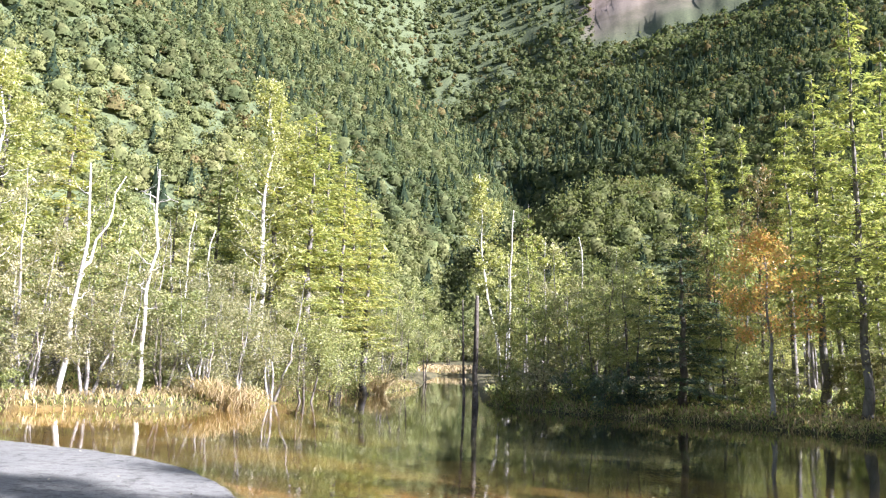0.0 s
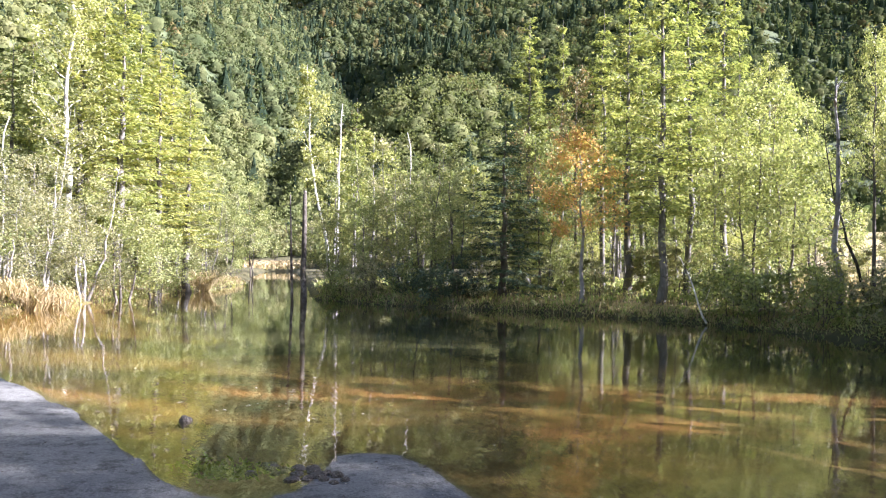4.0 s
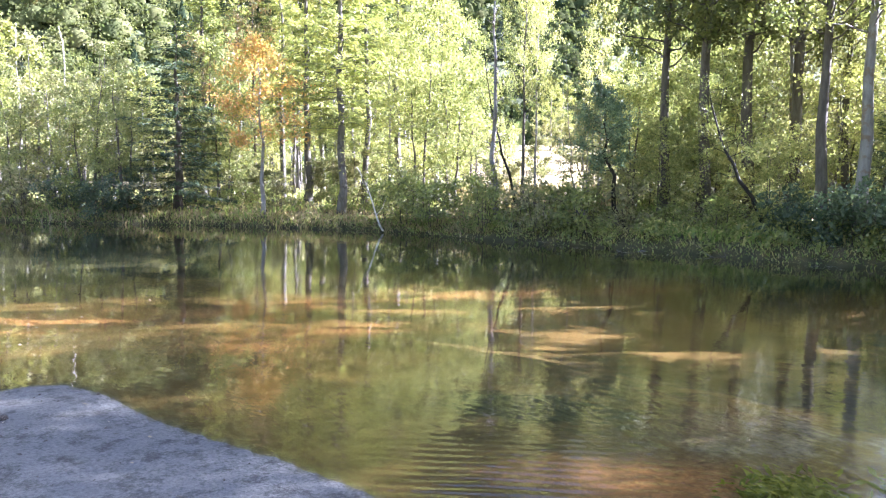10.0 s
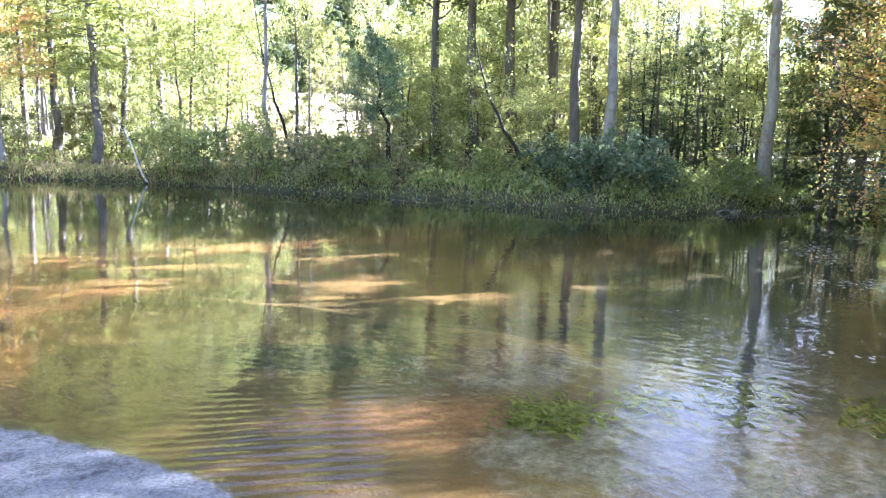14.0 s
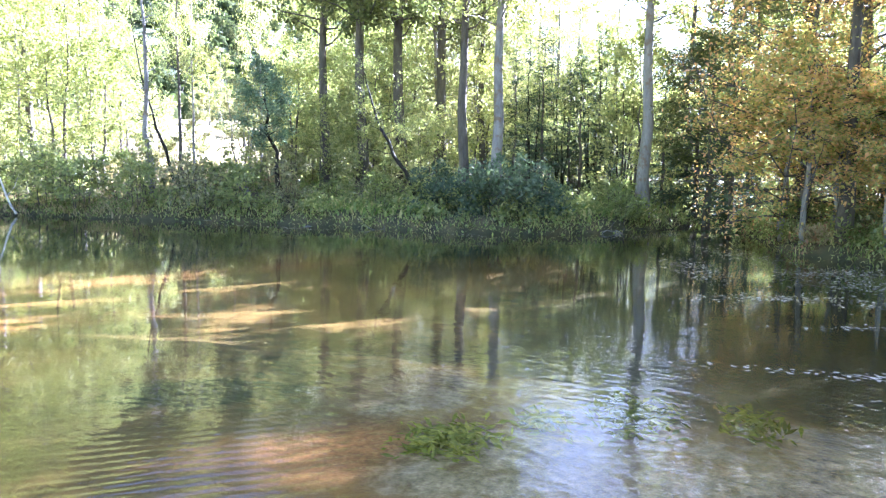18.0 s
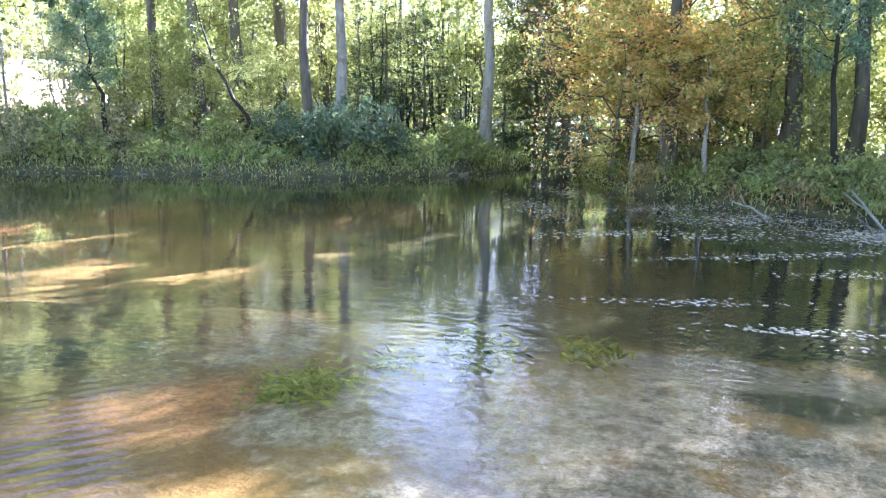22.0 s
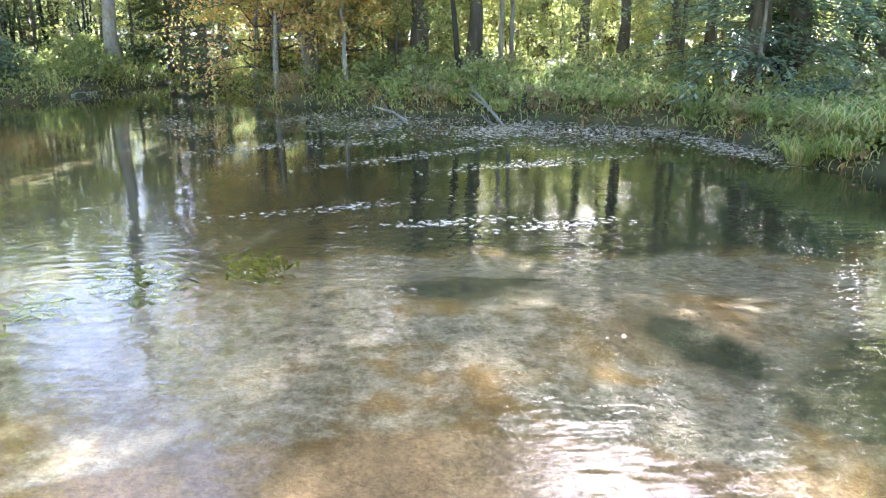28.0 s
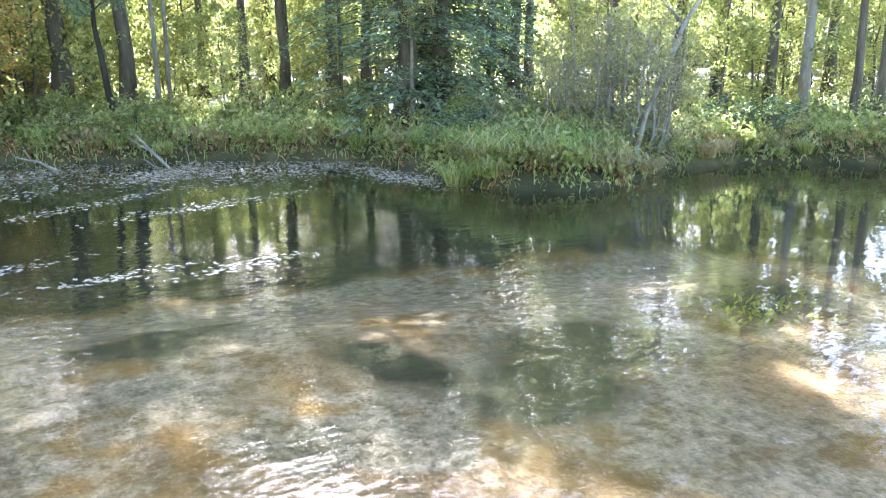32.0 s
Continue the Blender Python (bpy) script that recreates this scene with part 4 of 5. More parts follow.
# ---- the spit with the maple ----
put("maple_a", 85.6, 17.4, 6.6, 0.95)
put("maple_a", 88.5, 18.2, 9.5, 1.0)
put("maple_b", 85.6, 16.6, 4.2, 1.0)
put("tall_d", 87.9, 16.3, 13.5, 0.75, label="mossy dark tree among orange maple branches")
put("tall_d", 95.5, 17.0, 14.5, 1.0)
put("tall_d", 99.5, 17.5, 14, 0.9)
put("maple_b", 90.2, 15.7, 3.0, 1.1)
put("maple_b", 84.4, 17.7, 3.4, 1.5)
put("maple_b", 87.4, 16.9, 3.2, 1.4)
put("tall_b", 94.1, 19.5, 12.5, 1.0)
put("tall_a", 92.2, 21, 12, 0.9)
put("lean_a", 98.9, 15.4, 5.0, 0.8, 150)
put("tall_b", 101.5, 17.5, 8, 0.5)
put("tall_b", 102.3, 18.2, 7.5, 0.45)
put("tall_a", 105, 22, 8.5, 0.6)
put("tall_b", 97.0, 23, 9, 0.6)
# ---- sunny bank with the dark firs ----
put("fir_c", 118.6, 15.0, 8.2, 1.3, label="blue-green fir with long hanging branches over the bank")
put("fir_c", 121.4, 15.8, 9, 1.2)
put("fir_a", 120.2, 17.5, 8.4, 0.9)
put("tall_a", 114.0, 17.6, 5.6, 0.5, left_turn(114))
put("tall_b", 119.1, 14.7, 4.4, 0.5, label="thin pale sapling before the dark firs")
put("fir_a", 124.8, 18, 8.5, 0.8)
put("tall_a", 127.5, 20, 11, 0.8)
put("bare", 132.0, 11.9, 2.6, 1.1)
put("bare", 134.2, 12.1, 3.0, 1.2)
put("bare", 136.2, 12.4, 2.7, 1.1)
put("bare", 129.6, 12.4, 2.1, 0.9)
put("tall_a", 137.8, 17, 11, 0.7)
put("tall_a", 143.8, 17.5, 12, 0.7)
put("tall_b", 146.0, 17, 12.5, 0.7)
put("tall_a", 149.0, 16, 11, 0.5)
put("tall_a", 150.4, 16.5, 11, 0.5)
put("tall_a", 133.5, 21, 11, 0.8)

for az, d, h in ((104.5, 21, 8.6), (107.3, 19.5, 8.8), (110.2, 21.5, 7.5), (118.2, 22, 9.6), (126.5, 20, 12), (130.5, 22, 12), (140.5, 21, 12), (134.8, 25, 12)):
    put("tall_a", az, d, h, 0.85)
for az, d, h in ((77.8, 25, 11), (80.5, 28, 14), (84, 27, 9.5), (88, 26, 9), (91, 26, 7.5), (94.5, 27, 8), (97.8, 26, 7.5), (101, 26, 10.5), (103.8, 24, 11), (106.4, 26, 12), (109, 25, 11), (124, 26, 13), (129, 27, 13), (138, 24, 13), (141.5, 26, 13), (144.5, 24, 14), (147.5, 22, 14), (150.5, 25, 14), (154, 22, 14)):
    put("fill_a" if az < 100 or az > 135 else "tall_a", az, d, h, 1.0)
# trees added so that their unseen crowns thin the sun on the shallows
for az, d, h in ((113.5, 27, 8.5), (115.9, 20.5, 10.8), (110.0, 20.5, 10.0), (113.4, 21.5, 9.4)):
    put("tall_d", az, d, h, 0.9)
for az, d, h in ((39, 38, 2.5), (41.5, 46, 2.5), (48.5, 35, 3.5), (43, 60, 4), (40.3, 62, 5), (46, 66, 5)):
    put("fill_d", az, d, h)

# ---- the woods behind ----
WOODS = [  # heading from, to, distance from, to, how many, kinds, height from, to
    (-36, -3, 46, 95, 44, ("fill_c", "fill_b", "fill_a", "fill_d", "fill_c"), 9, 14),
    (-34, -5, 36, 46, 12, ("fill_d",), 4, 6),
    (4, 20, 44, 95, 26, ("fill_a", "fill_c", "fill_b", "fill_d"), 7, 11),
    (18, 37, 46, 95, 26, ("fill_c", "fill_b", "fill_c", "fill_a"), 10, 15),
    (37, 49, 62, 95, 6, ("fill_b", "fill_d"), 6, 9),
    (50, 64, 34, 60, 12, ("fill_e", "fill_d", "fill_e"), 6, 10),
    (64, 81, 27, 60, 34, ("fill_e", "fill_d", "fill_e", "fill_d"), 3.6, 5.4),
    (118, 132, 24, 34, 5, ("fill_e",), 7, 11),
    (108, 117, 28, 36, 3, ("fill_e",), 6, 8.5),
    (81, 106, 30, 62, 15, ("fill_a", "fill_b", "fill_a", "fill_c", "fill_d"), 9, 14),
    (104, 117, 28, 58, 14, ("fill_e", "fill_b", "fill_a"), 7.5, 9.5),
    (117, 156, 24, 62, 26, ("fill_a", "fill_b", "fill_b", "fill_c", "fill_d"), 8, 12),
    (76, 156, 36, 62, 40, ("fill_d",), 4, 7),
    (17, 37, 31, 44, 26, ("sapling_b", "sapling_a", "fill_d"), 2.6, 5),
    (-33, -8, 32, 42, 14, ("sapling_b", "sapling_a"), 2.0, 4.5),
    (48, 78, 20.5, 34, 46, ("sapling_a", "sapling_b"), 2.0, 5.5),
    (76, 104, 16.5, 32, 46, ("sapling_a", "sapling_b", "sapling_a"), 1.8, 5.0),
    (104, 150, 14, 30, 56, ("sapling_a", "sapling_b", "sapling_a"), 1.4, 4.6),
    (156, 250, 22, 60, 12, ("fill_a", "fill_c"), 9, 14),
]
for a0, a1, d0, d1, n, kinds, h0, h1 in WOODS:
    done = 0
    while done < n:
        az, d = rnd.uniform(a0, a1), math.sqrt(rnd.uniform(d0 * d0, d1 * d1))
        x, y, z = at(az, d)
        if shore(np.array([x]), np.array([y]))[0][0] > -1.5:
            done += 0.2
            continue
        k = rnd.choice(kinds)
        put_xy(k, x, y, z, rnd.uniform(h0, h1) * (0.55 if k == "fill_d" else 1.0))
        done += 1

# ---- shrubs, sedge and grass along the far shore ----
def shore_walk(i0, i1, step):
    """Points along the far shore from one corner of its outline to another, with the way inland."""
    pts = np.array(FAR[i0:i1 + 1], float)
    seg = np.hypot(*np.diff(pts, axis=0).T)
    cum = np.concatenate([[0], np.cumsum(seg)])
    for s in np.arange(0, cum[-1], step):
        k = min(np.searchsorted(cum, s, side="right") - 1, len(seg) - 1)
        d = (pts[k + 1] - pts[k]) / seg[k]
        yield pts[k] + d * (s - cum[k]), np.array([-d[1], d[0]])


def blades(rng, base, tall, wide, bow):
    """Grass blades: three-piece strips that bow over."""
    n = len(base)
    a = rng.uniform(0, 2 * np.pi, n)
    d = np.stack([np.cos(a), np.sin(a), 0 * a], -1)
    s = np.stack([-np.sin(a), np.cos(a), 0 * a], -1)
    h = (tall * rng.uniform(0.5, 1.15, n))[:, None]
    b = (bow * rng.uniform(0.3, 1.3, n))[:, None] * h
    w = (wide * rng.uniform(0.7, 1.3, n))[:, None]
    up = np.array([0, 0, 1.0])
    rows = []
    for f, z, k in ((0, 0, 1.0), (0.2, 0.55, 0.9), (0.6, 0.8, 0.65), (1.0, 0.5, 0.08)):
        c = base + d * b * f + up * h * z
        rows += [c - s * w * k * 0.5, c + s * w * k * 0.5]
    v = np.stack(rows, 1).reshape(-1, 3)
    q = np.array([[0, 1, 3, 2], [2, 3, 5, 4], [4, 5, 7, 6]])[None] + (np.arange(n) * 8)[:, None, None]
    return v, q.reshape(-1, 4)


def grass_stuff(name, rng, xy, tall, wide, bow, mat, label):
    z = ground(xy[:, 0], xy[:, 1])
    v, q = blades(rng, np.column_stack([xy, z - 0.02]), tall, wide, bow)
    return tagged(new(name, quad_mesh(name, v, q, mat)), label, "grass", kind="stuff")


def fringe(rng, i0, i1, per_metre, depth):
    xy = []
    for p, inn in shore_walk(i0, i1, 0.2):
        m = rng.poisson(per_metre * 0.2)
        xy.append(p + inn * (rng.uniform(0, 1, (m, 1)) ** 1.5 * depth + 0.03) + rng.normal(size=(m, 2)) * 0.1)
    xy = np.vstack(xy)
    return xy[shore(xy[:, 0], xy[:, 1])[0] < 0.1]


rng = np.random.RandomState(8)
grass_stuff("dry_grass", rng, fringe(rng, 1, 7, 150, 4.5), 0.36, 0.035, 1.3, M_STRAW, "dry straw-coloured grass and reeds along the bank")
grass_stuff("sedge", rng, fringe(rng, 1, 7, 60, 0.9), 0.2, 0.035, 1.3, M_GRASS, "green sedge at the water's edge")
grass_stuff("sedge", rng, fringe(rng, 13, 18, 420, 1.6), 0.11, 0.022, 2.2, M_GRASS, "short green and straw sedge on the low grassy bank")
grass_stuff("dry_grass", rng, fringe(rng, 13, 18, 90, 4.5), 0.3, 0.035, 1.3, M_STRAW, "dry grass behind the low bank")
grass_stuff("dry_grass", rng, fringe(rng, 14, 18, 170, 1.3), 0.17, 0.02, 1.6, M_STRAW, "pale sunlit straw along the low grassy bank")
grass_stuff("sedge", rng, fringe(rng, 18, 31, 260, 1.6), 0.12, 0.018, 2.0, M_GRASS, "shaded green sedge on the bank")
grass_stuff("sedge", rng, fringe(rng, 31, 43, 130, 1.9), 0.24, 0.016, 1.8, M_GRASS, "green and yellow sedge hanging over the bank")
farb = np.array([at(a, d)[:2] for a, d in zip(rng.uniform(-3, 3.2, 1600), rng.uniform(112.3, 134, 1600))])
grass_stuff("dry_grass", rng, farb, 0.6, 0.3, 1.0, M_STRAW, "sunlit straw-coloured grass on the far bank")
mead = np.array([at(a, d)[:2] for a, d in zip(rng.uniform(37, 50, 2600), rng.uniform(25, 55, 2600))])
grass_stuff("meadow_grass", rng, mead, 0.7, 0.07, 0.5, M_STRAW, "golden dry grass in the sunny clearing")
for a0, a1, d0, d1, n in ((-34, -4, 30, 50, 5000), (3, 36, 28, 50, 6000), (50, 76, 19, 34, 4500), (76, 150, 13, 28, 6500)):
    xy = np.array([(d * math.sin(a), d * math.cos(a)) for a, d in zip(np.radians(rng.uniform(a0, a1, n)), rng.uniform(d0, d1, n))])
    xy = xy[shore(xy[:, 0], xy[:, 1])[0] < -0.3]
    grass_stuff("undergrowth", rng, xy, 0.32, 0.06, 1.2, M_GRASS, "grass and low herbs under the trees")

def herbs(name, seed, i0, i1, step, depth, tall, size, mat, label):
    """Low leafy plants in clumps along a bank."""
    r2 = np.random.RandomState(seed)
    cs = []
    for p, inn in shore_walk(i0, i1, step):
        q = p + inn * (r2.uniform(0, 1) ** 1.4 * depth + 0.08)
        k, h = int(r2.uniform(50, 110)), tall * r2.uniform(0.5, 1.3)
        rad = h * r2.uniform(0.5, 0.9)
        g = r2.normal(size=(k, 3)) * [rad * 0.5, rad * 0.5, 0]
        z = np.abs(r2.normal(size=k)) * 0.4 * h + 0.35 * h * np.exp(-(g[:, 0] ** 2 + g[:, 1] ** 2) / (rad * rad))
        xy = q + g[:, :2]
        cs.append(np.column_stack([xy, ground(xy[:, 0], xy[:, 1]) + z]))
    c = np.vstack(cs)
    return tagged(new(name, quad_mesh(name, *leaves(r2, c, size, 0.9, 0.55), mat)), label, "herbs", kind="stuff")


herbs("bank_herbs", 31, 29, 43, 0.1, 3.2, 0.45, 0.1, M_SHRUB, "mixed green herbs and low leafy plants on the sunny bank")
herbs("bank_herbs", 32, 29, 43, 0.22, 2.4, 0.5, 0.08, M_HERB, "pale yellow-green leafy herbs on the sunny bank")
herbs("bank_herbs", 33, 18, 28, 0.14, 2.6, 0.45, 0.11, M_SHRUB, "low leafy plants on the shaded bank")
herbs("brown_herbs", 34, 29, 43, 0.35, 0.6, 0.3, 0.09, M_RUST, "withered brown plants hanging over the undercut bank")

# shrubs: corner from, to, step, kinds, height from, to, inland
for i0, i1, step, kinds, h0, h1, in0, in1 in (
        (1, 4, 1.9, ("shrub_b", "shrub_a"), 0.8, 1.5, 0.8, 4.0),
        (4, 7, 2.2, ("shrub_b",), 1.0, 1.8, 0.4, 2.0),
        (13, 15, 0.9, ("shrub_c", "shrub_b", "shrub_a"), 1.2, 2.0, 0.3, 1.3),
        (15, 17, 1.1, ("shrub_a", "shrub_b"), 0.9, 1.7, 2.0, 4.5),
        (17, 19, 0.62, ("shrub_a", "shrub_b", "shrub_a"), 1.2, 2.2, 0.2, 2.2),
        (19, 20, 0.8, ("shrub_a", "shrub_b"), 0.8, 1.4, 0.6, 2.4),
        (20, 22, 0.5, ("shrub_c", "shrub_a", "shrub_c"), 0.9, 1.8, 0.1, 1.6),
        (22, 25, 0.5, ("shrub_a", "shrub_c"), 0.6, 1.2, 0.2, 2.6),
        (27, 31, 0.8, ("shrub_a", "shrub_b"), 0.6, 1.1, 0.3, 2.0),
        (31, 34, 0.4, ("shrub_a", "shrub_b", "shrub_a"), 0.5, 1.0, 0.3, 3.0),
        (34, 37, 0.5, ("shrub_a", "shrub_b", "shrub_a"), 0.5, 0.9, 0.5, 2.5),
        (37, 43, 0.5, ("shrub_b", "shrub_a", "shrub_c"), 0.5, 1.0, 0.25, 3.0)):
    for p, inn in shore_walk(i0, i1, step):
        q = p + inn * rnd.uniform(in0, in1)
        put_xy(rnd.choice(kinds), q[0], q[1], float(ground(q[:1], q[1:])[0]), rnd.uniform(h0, h1), group="bank shrubs")


def sedge_tuft(seed, n, tall, mat, label):
    r2 = np.random.RandomState(seed)
    a, rad = r2.uniform(0, 6.28, n), np.sqrt(r2.uniform(0, 1, n)) * 0.28
    v, q = blades(r2, np.column_stack([np.cos(a) * rad, np.sin(a) * rad, 0 * a - 0.03]), tall, 0.028, 1.1)
    # blades lean away from the middle
    off = np.repeat(np.column_stack([np.cos(a) * rad, np.sin(a) * rad]), 8, axis=0)
    v[:, :2] += off * v[:, 2:3] * 1.1
    return tagged(new("sedge_tuft", quad_mesh("sedge_tuft", v, q, mat)), label, "grass", "sedge tufts")


tufts = [sedge_tuft(1, 190, 0.8, M_GRASS, "arching green and yellow sedge tuft on the bank"), sedge_tuft(2, 170, 0.62, M_GRASS, "green sedge tuft at the water's edge"),
         sedge_tuft(3, 170, 0.65, M_STRAW, "dry straw-coloured sedge tuft on the bank")]
spots = [(rnd.choice((0, 0, 1, 2)), 9.0 - 0.9 * f + rnd.gauss(0, 0.13), -6.0 - 1.7 * f + rnd.gauss(0, 0.13), rnd.uniform(0.45, 0.75)) for f in [k / 25 for k in range(26)]]
spots += [(rnd.choice((0, 1, 2)), 9.6 - 0.8 * f + rnd.gauss(0, 0.2), -6.4 - 1.6 * f + rnd.gauss(0, 0.2), rnd.uniform(0.6, 0.95)) for f in [k / 15 for k in range(16)]]
for p, inn in shore_walk(32, 36, 0.4):
    q = p + inn * rnd.uniform(0.05, 0.7)
    spots.append((rnd.choice((0, 1, 1, 2)), q[0], q[1], rnd.uniform(0.35, 0.6)))
for p, inn in shore_walk(37, 43, 0.45):
    q = p + inn * rnd.uniform(0.05, 0.6)
    spots.append((rnd.choice((0, 1, 2)), q[0], q[1], rnd.uniform(0.35, 0.6)))
for p, inn in shore_walk(28, 31, 0.6):
    q = p + inn * rnd.uniform(0.1, 0.6)
    spots.append((rnd.choice((0, 1, 2)), q[0], q[1], rnd.uniform(0.4, 0.65)))
spots += [(2, -7.6, 27.9, 1.6), (2, -7.1, 28.6, 1.5), (2, -8.2, 27.9, 1.4), (2, -3.6, 43.2, 2.0)]
first = set()
for k, x, y, s in spots:
    m = Matrix.Translation((x, y, float(ground(np.array([x]), np.array([y]))[0]))) @ Matrix.Rotation(rnd.uniform(0, 6.28), 4, "Z") @ Matrix.Scale(s, 4)
    ob = tufts[k] if k not in first else copy_thing(tufts[k], m)
    first.add(k)
    ob.matrix_basis = m

# ---- woods on the mountainsides ----
def crowns(name, seed, r0, r1, a0, a1, rad, n_leaf, share, mat, cone, label, fuzz=0, spray=0.8):
    r2 = np.random.RandomState(seed)
    n = int(0.5 * radians(a1 - a0) * (r1 * r1 - r0 * r0) / (1.55 * rad) ** 2 * share)
    az, d = np.radians(r2.uniform(a0, a1, n)), np.sqrt(r2.uniform(r0 * r0, r1 * r1, n))
    x, y = d * np.sin(az), d * np.cos(az)
    z = ground(x, y)
    keep = (shore(x, y)[0] < -2) & ~((d > 980) & (np.degrees(az) > 11) & (np.degrees(az) < 24)) & ~((d < 150) & (np.abs(np.degrees(az) - 0.5) < 4.0)) & (wave_noise(x, y, 160, seed) + r2.normal(size=n) * 0.2 > (-0.9 if not cone else -0.1))
    x, y, z = x[keep], y[keep], z[keep]
    n = len(x)
    size = rad * np.clip(np.exp(r2.normal(size=n) * 0.36), 0.45, 1.9)
    na_, nl = n_leaf
    th = (np.arange(na_) * 2 * np.pi / na_)[None, None, :] + np.arange(nl)[None, :, None] * 0.4 + r2.uniform(0, 6.28, (n, 1, 1))
    t = np.linspace(0, 1, nl)[None, :, None]
    if cone:
        rad_l, zz = (1 - t) * 0.8 + 0.02, t * 3.2 - 0.5
        jag = r2.uniform(0.6, 1.25, (n, nl, na_))
    else:
        ph = -0.45 + t * (np.pi / 2 + 0.4)
        rad_l, zz = np.cos(ph) * (0.64 if fuzz else 0.9) + 0.02, np.sin(ph) * (0.72 if fuzz else 1.0) + 0.35
        jag = 1 + 0.26 * np.sin(th * 2 + t * 5 + r2.uniform(0, 6.28, (n, 1, 1))) + r2.normal(size=(n, nl, na_)) * 0.2
    v = np.stack([np.cos(th) * rad_l * jag, np.sin(th) * rad_l * jag, (zz + 0 * th) * (0.85 + 0.15 * jag)], -1)
    v = v * size[:, None, None, None] + np.stack([x, y, z], -1)[:, None, None, :]
    a, b = np.meshgrid(np.arange(nl - 1), np.arange(na_), indexing="ij")
    b2 = (b + 1) % na_
    q = np.stack([a * na_ + b, a * na_ + b2, (a + 1) * na_ + b2, (a + 1) * na_ + b], -1).reshape(1, -1, 4) + (np.arange(n) * nl * na_)[:, None, None]
    v, q = v.reshape(-1, 3), q.reshape(-1, 4)
    if fuzz:
        # leafy sprays over each lumpy crown
        dd = r2.normal(size=(n, fuzz, 3))
        dd[:, :, 2] = np.abs(dd[:, :, 2]) * (1.5 if cone else 1.0) - 0.35
        dd /= np.linalg.norm(dd, axis=2)[:, :, None]
        if cone:
            up = r2.uniform(0, 1, (n, fuzz, 1)) ** 1.5
            c = np.concatenate([dd[:, :, :2] * (1 - up) * 0.85, up * 3.3 - 0.4], 2) * size[:, None, None]
        else:
            ph3 = r2.uniform(0, 6.28, (n, 1, 3))
            lump = 1.0 + 0.2 * np.sin(dd * 5.0 + ph3).sum(2, keepdims=True) * r2.uniform(0.5, 1.2, (n, 1, 1))
            tall3 = np.concatenate([np.ones((n, 1, 2)), r2.uniform(0.9, 1.7, (n, 1, 1))], 2)
            c = dd * lump * tall3 * r2.uniform(0.78, 1.08, (n, fuzz, 1)) * size[:, None, None] + np.array([0, 0, 0.4]) * size[:, None, None]
        c = (c + np.stack([x, y, z], -1)[:, None, :]).reshape(-1, 3)
        fv, fq = leaves(r2, c, spray, 0.25, 0.8, facing=(dd * [1, 1, 0.8] + [0, 0, 0.25]).reshape(-1, 3))
        v, q = np.vstack([v, fv]), np.vstack([q, fq + len(v)])
    tagged(new(name, quad_mesh(name, v.reshape(-1, 3), q.reshape(-1, 4), mat, not cone)), label, "forest", kind="stuff")


crowns("hill_foot_broadleaf_trees", 1, 105, 230, -33, 38, 2.3, (6, 4), 1.5, M_WOOD_D, False, "broadleaf wood at the foot of the mountain", 115, 0.75)
crowns("hill_foot_conifers", 2, 110, 230, -33, 38, 2.0, (6, 7), 0.12, M_WOOD_B, True, "dark conifers at the foot of the mountain", 60, 0.75)
crowns("hill_foot_autumn_trees", 3, 110, 230, -33, 38, 2.4, (5, 3), 0.06, M_WOOD_C, False, "yellow and russet trees at the foot of the mountain", 110, 0.75)
crowns("hillside_broadleaf_trees", 11, 230, 430, -33, 38, 2.6, (6, 4), 1.5, M_WOOD_A, False, "broadleaf wood on the mountainside", 44, 1.0)
crowns("hillside_conifers", 12, 230, 430, -33, 38, 2.1, (6, 6), 0.2, M_WOOD_B, True, "dark conifers on the mountainside", 20, 1.1)
crowns("hillside_autumn_trees", 13, 230, 430, -33, 38, 2.4, (5, 3), 0.05, M_WOOD_C, False, "yellow and russet trees on the mountainside", 40, 1.1)
crowns("valley_side_trees", 10, 105, 430, 38, 64, 2.6, (6, 4), 0.9, M_WOOD_A, False, "broadleaf wood on the gentle valley side", 12, 1.5)
crowns("valley_head_trees", 14, 430, 760, 45, 60, 4.0, (5, 3), 1.3, M_WOOD_A, False, "broadleaf wood above the valley", 8, 2.2)
crowns("mountain_broadleaf_trees", 4, 430, 760, -33, 45, 3.0, (5, 3), 1.2, M_WOOD_A, False, "broadleaf forest high on the mountain", 16, 1.2)
crowns("mountain_conifers", 5, 430, 760, -33, 45, 2.6, (6, 4), 0.36, M_WOOD_B, True, "dark conifers high on the mountain", 6, 1.7)
crowns("mountain_autumn_trees", 6, 430, 1150, -33, 45, 4.0, (5, 3), 0.08, M_WOOD_C, False, "autumn trees high on the mountain", 14, 2.2)
crowns("ridge_trees", 8, 760, 1250, -33, 45, 4.6, (5, 3), 0.85, M_WOOD_A, False, "forest along the mountain ridge", 8, 3.0)
crowns("plain_trees", 7, 60, 240, 60, 156, 3.6, (8, 5), 0.7, M_WOOD_A, False, "woods on the valley floor")

# ---- in and at the water ----
def stick(name, pts, radii, mat, label, category, sides=8, extra=()):
    top = tagged(new(name, quad_mesh(name, *tube(pts, radii, sides), mat, True)), label, category)
    for p, r in extra:
        part("branch", quad_mesh("branch", *tube(p, r, 6), mat, True), top)
    return top


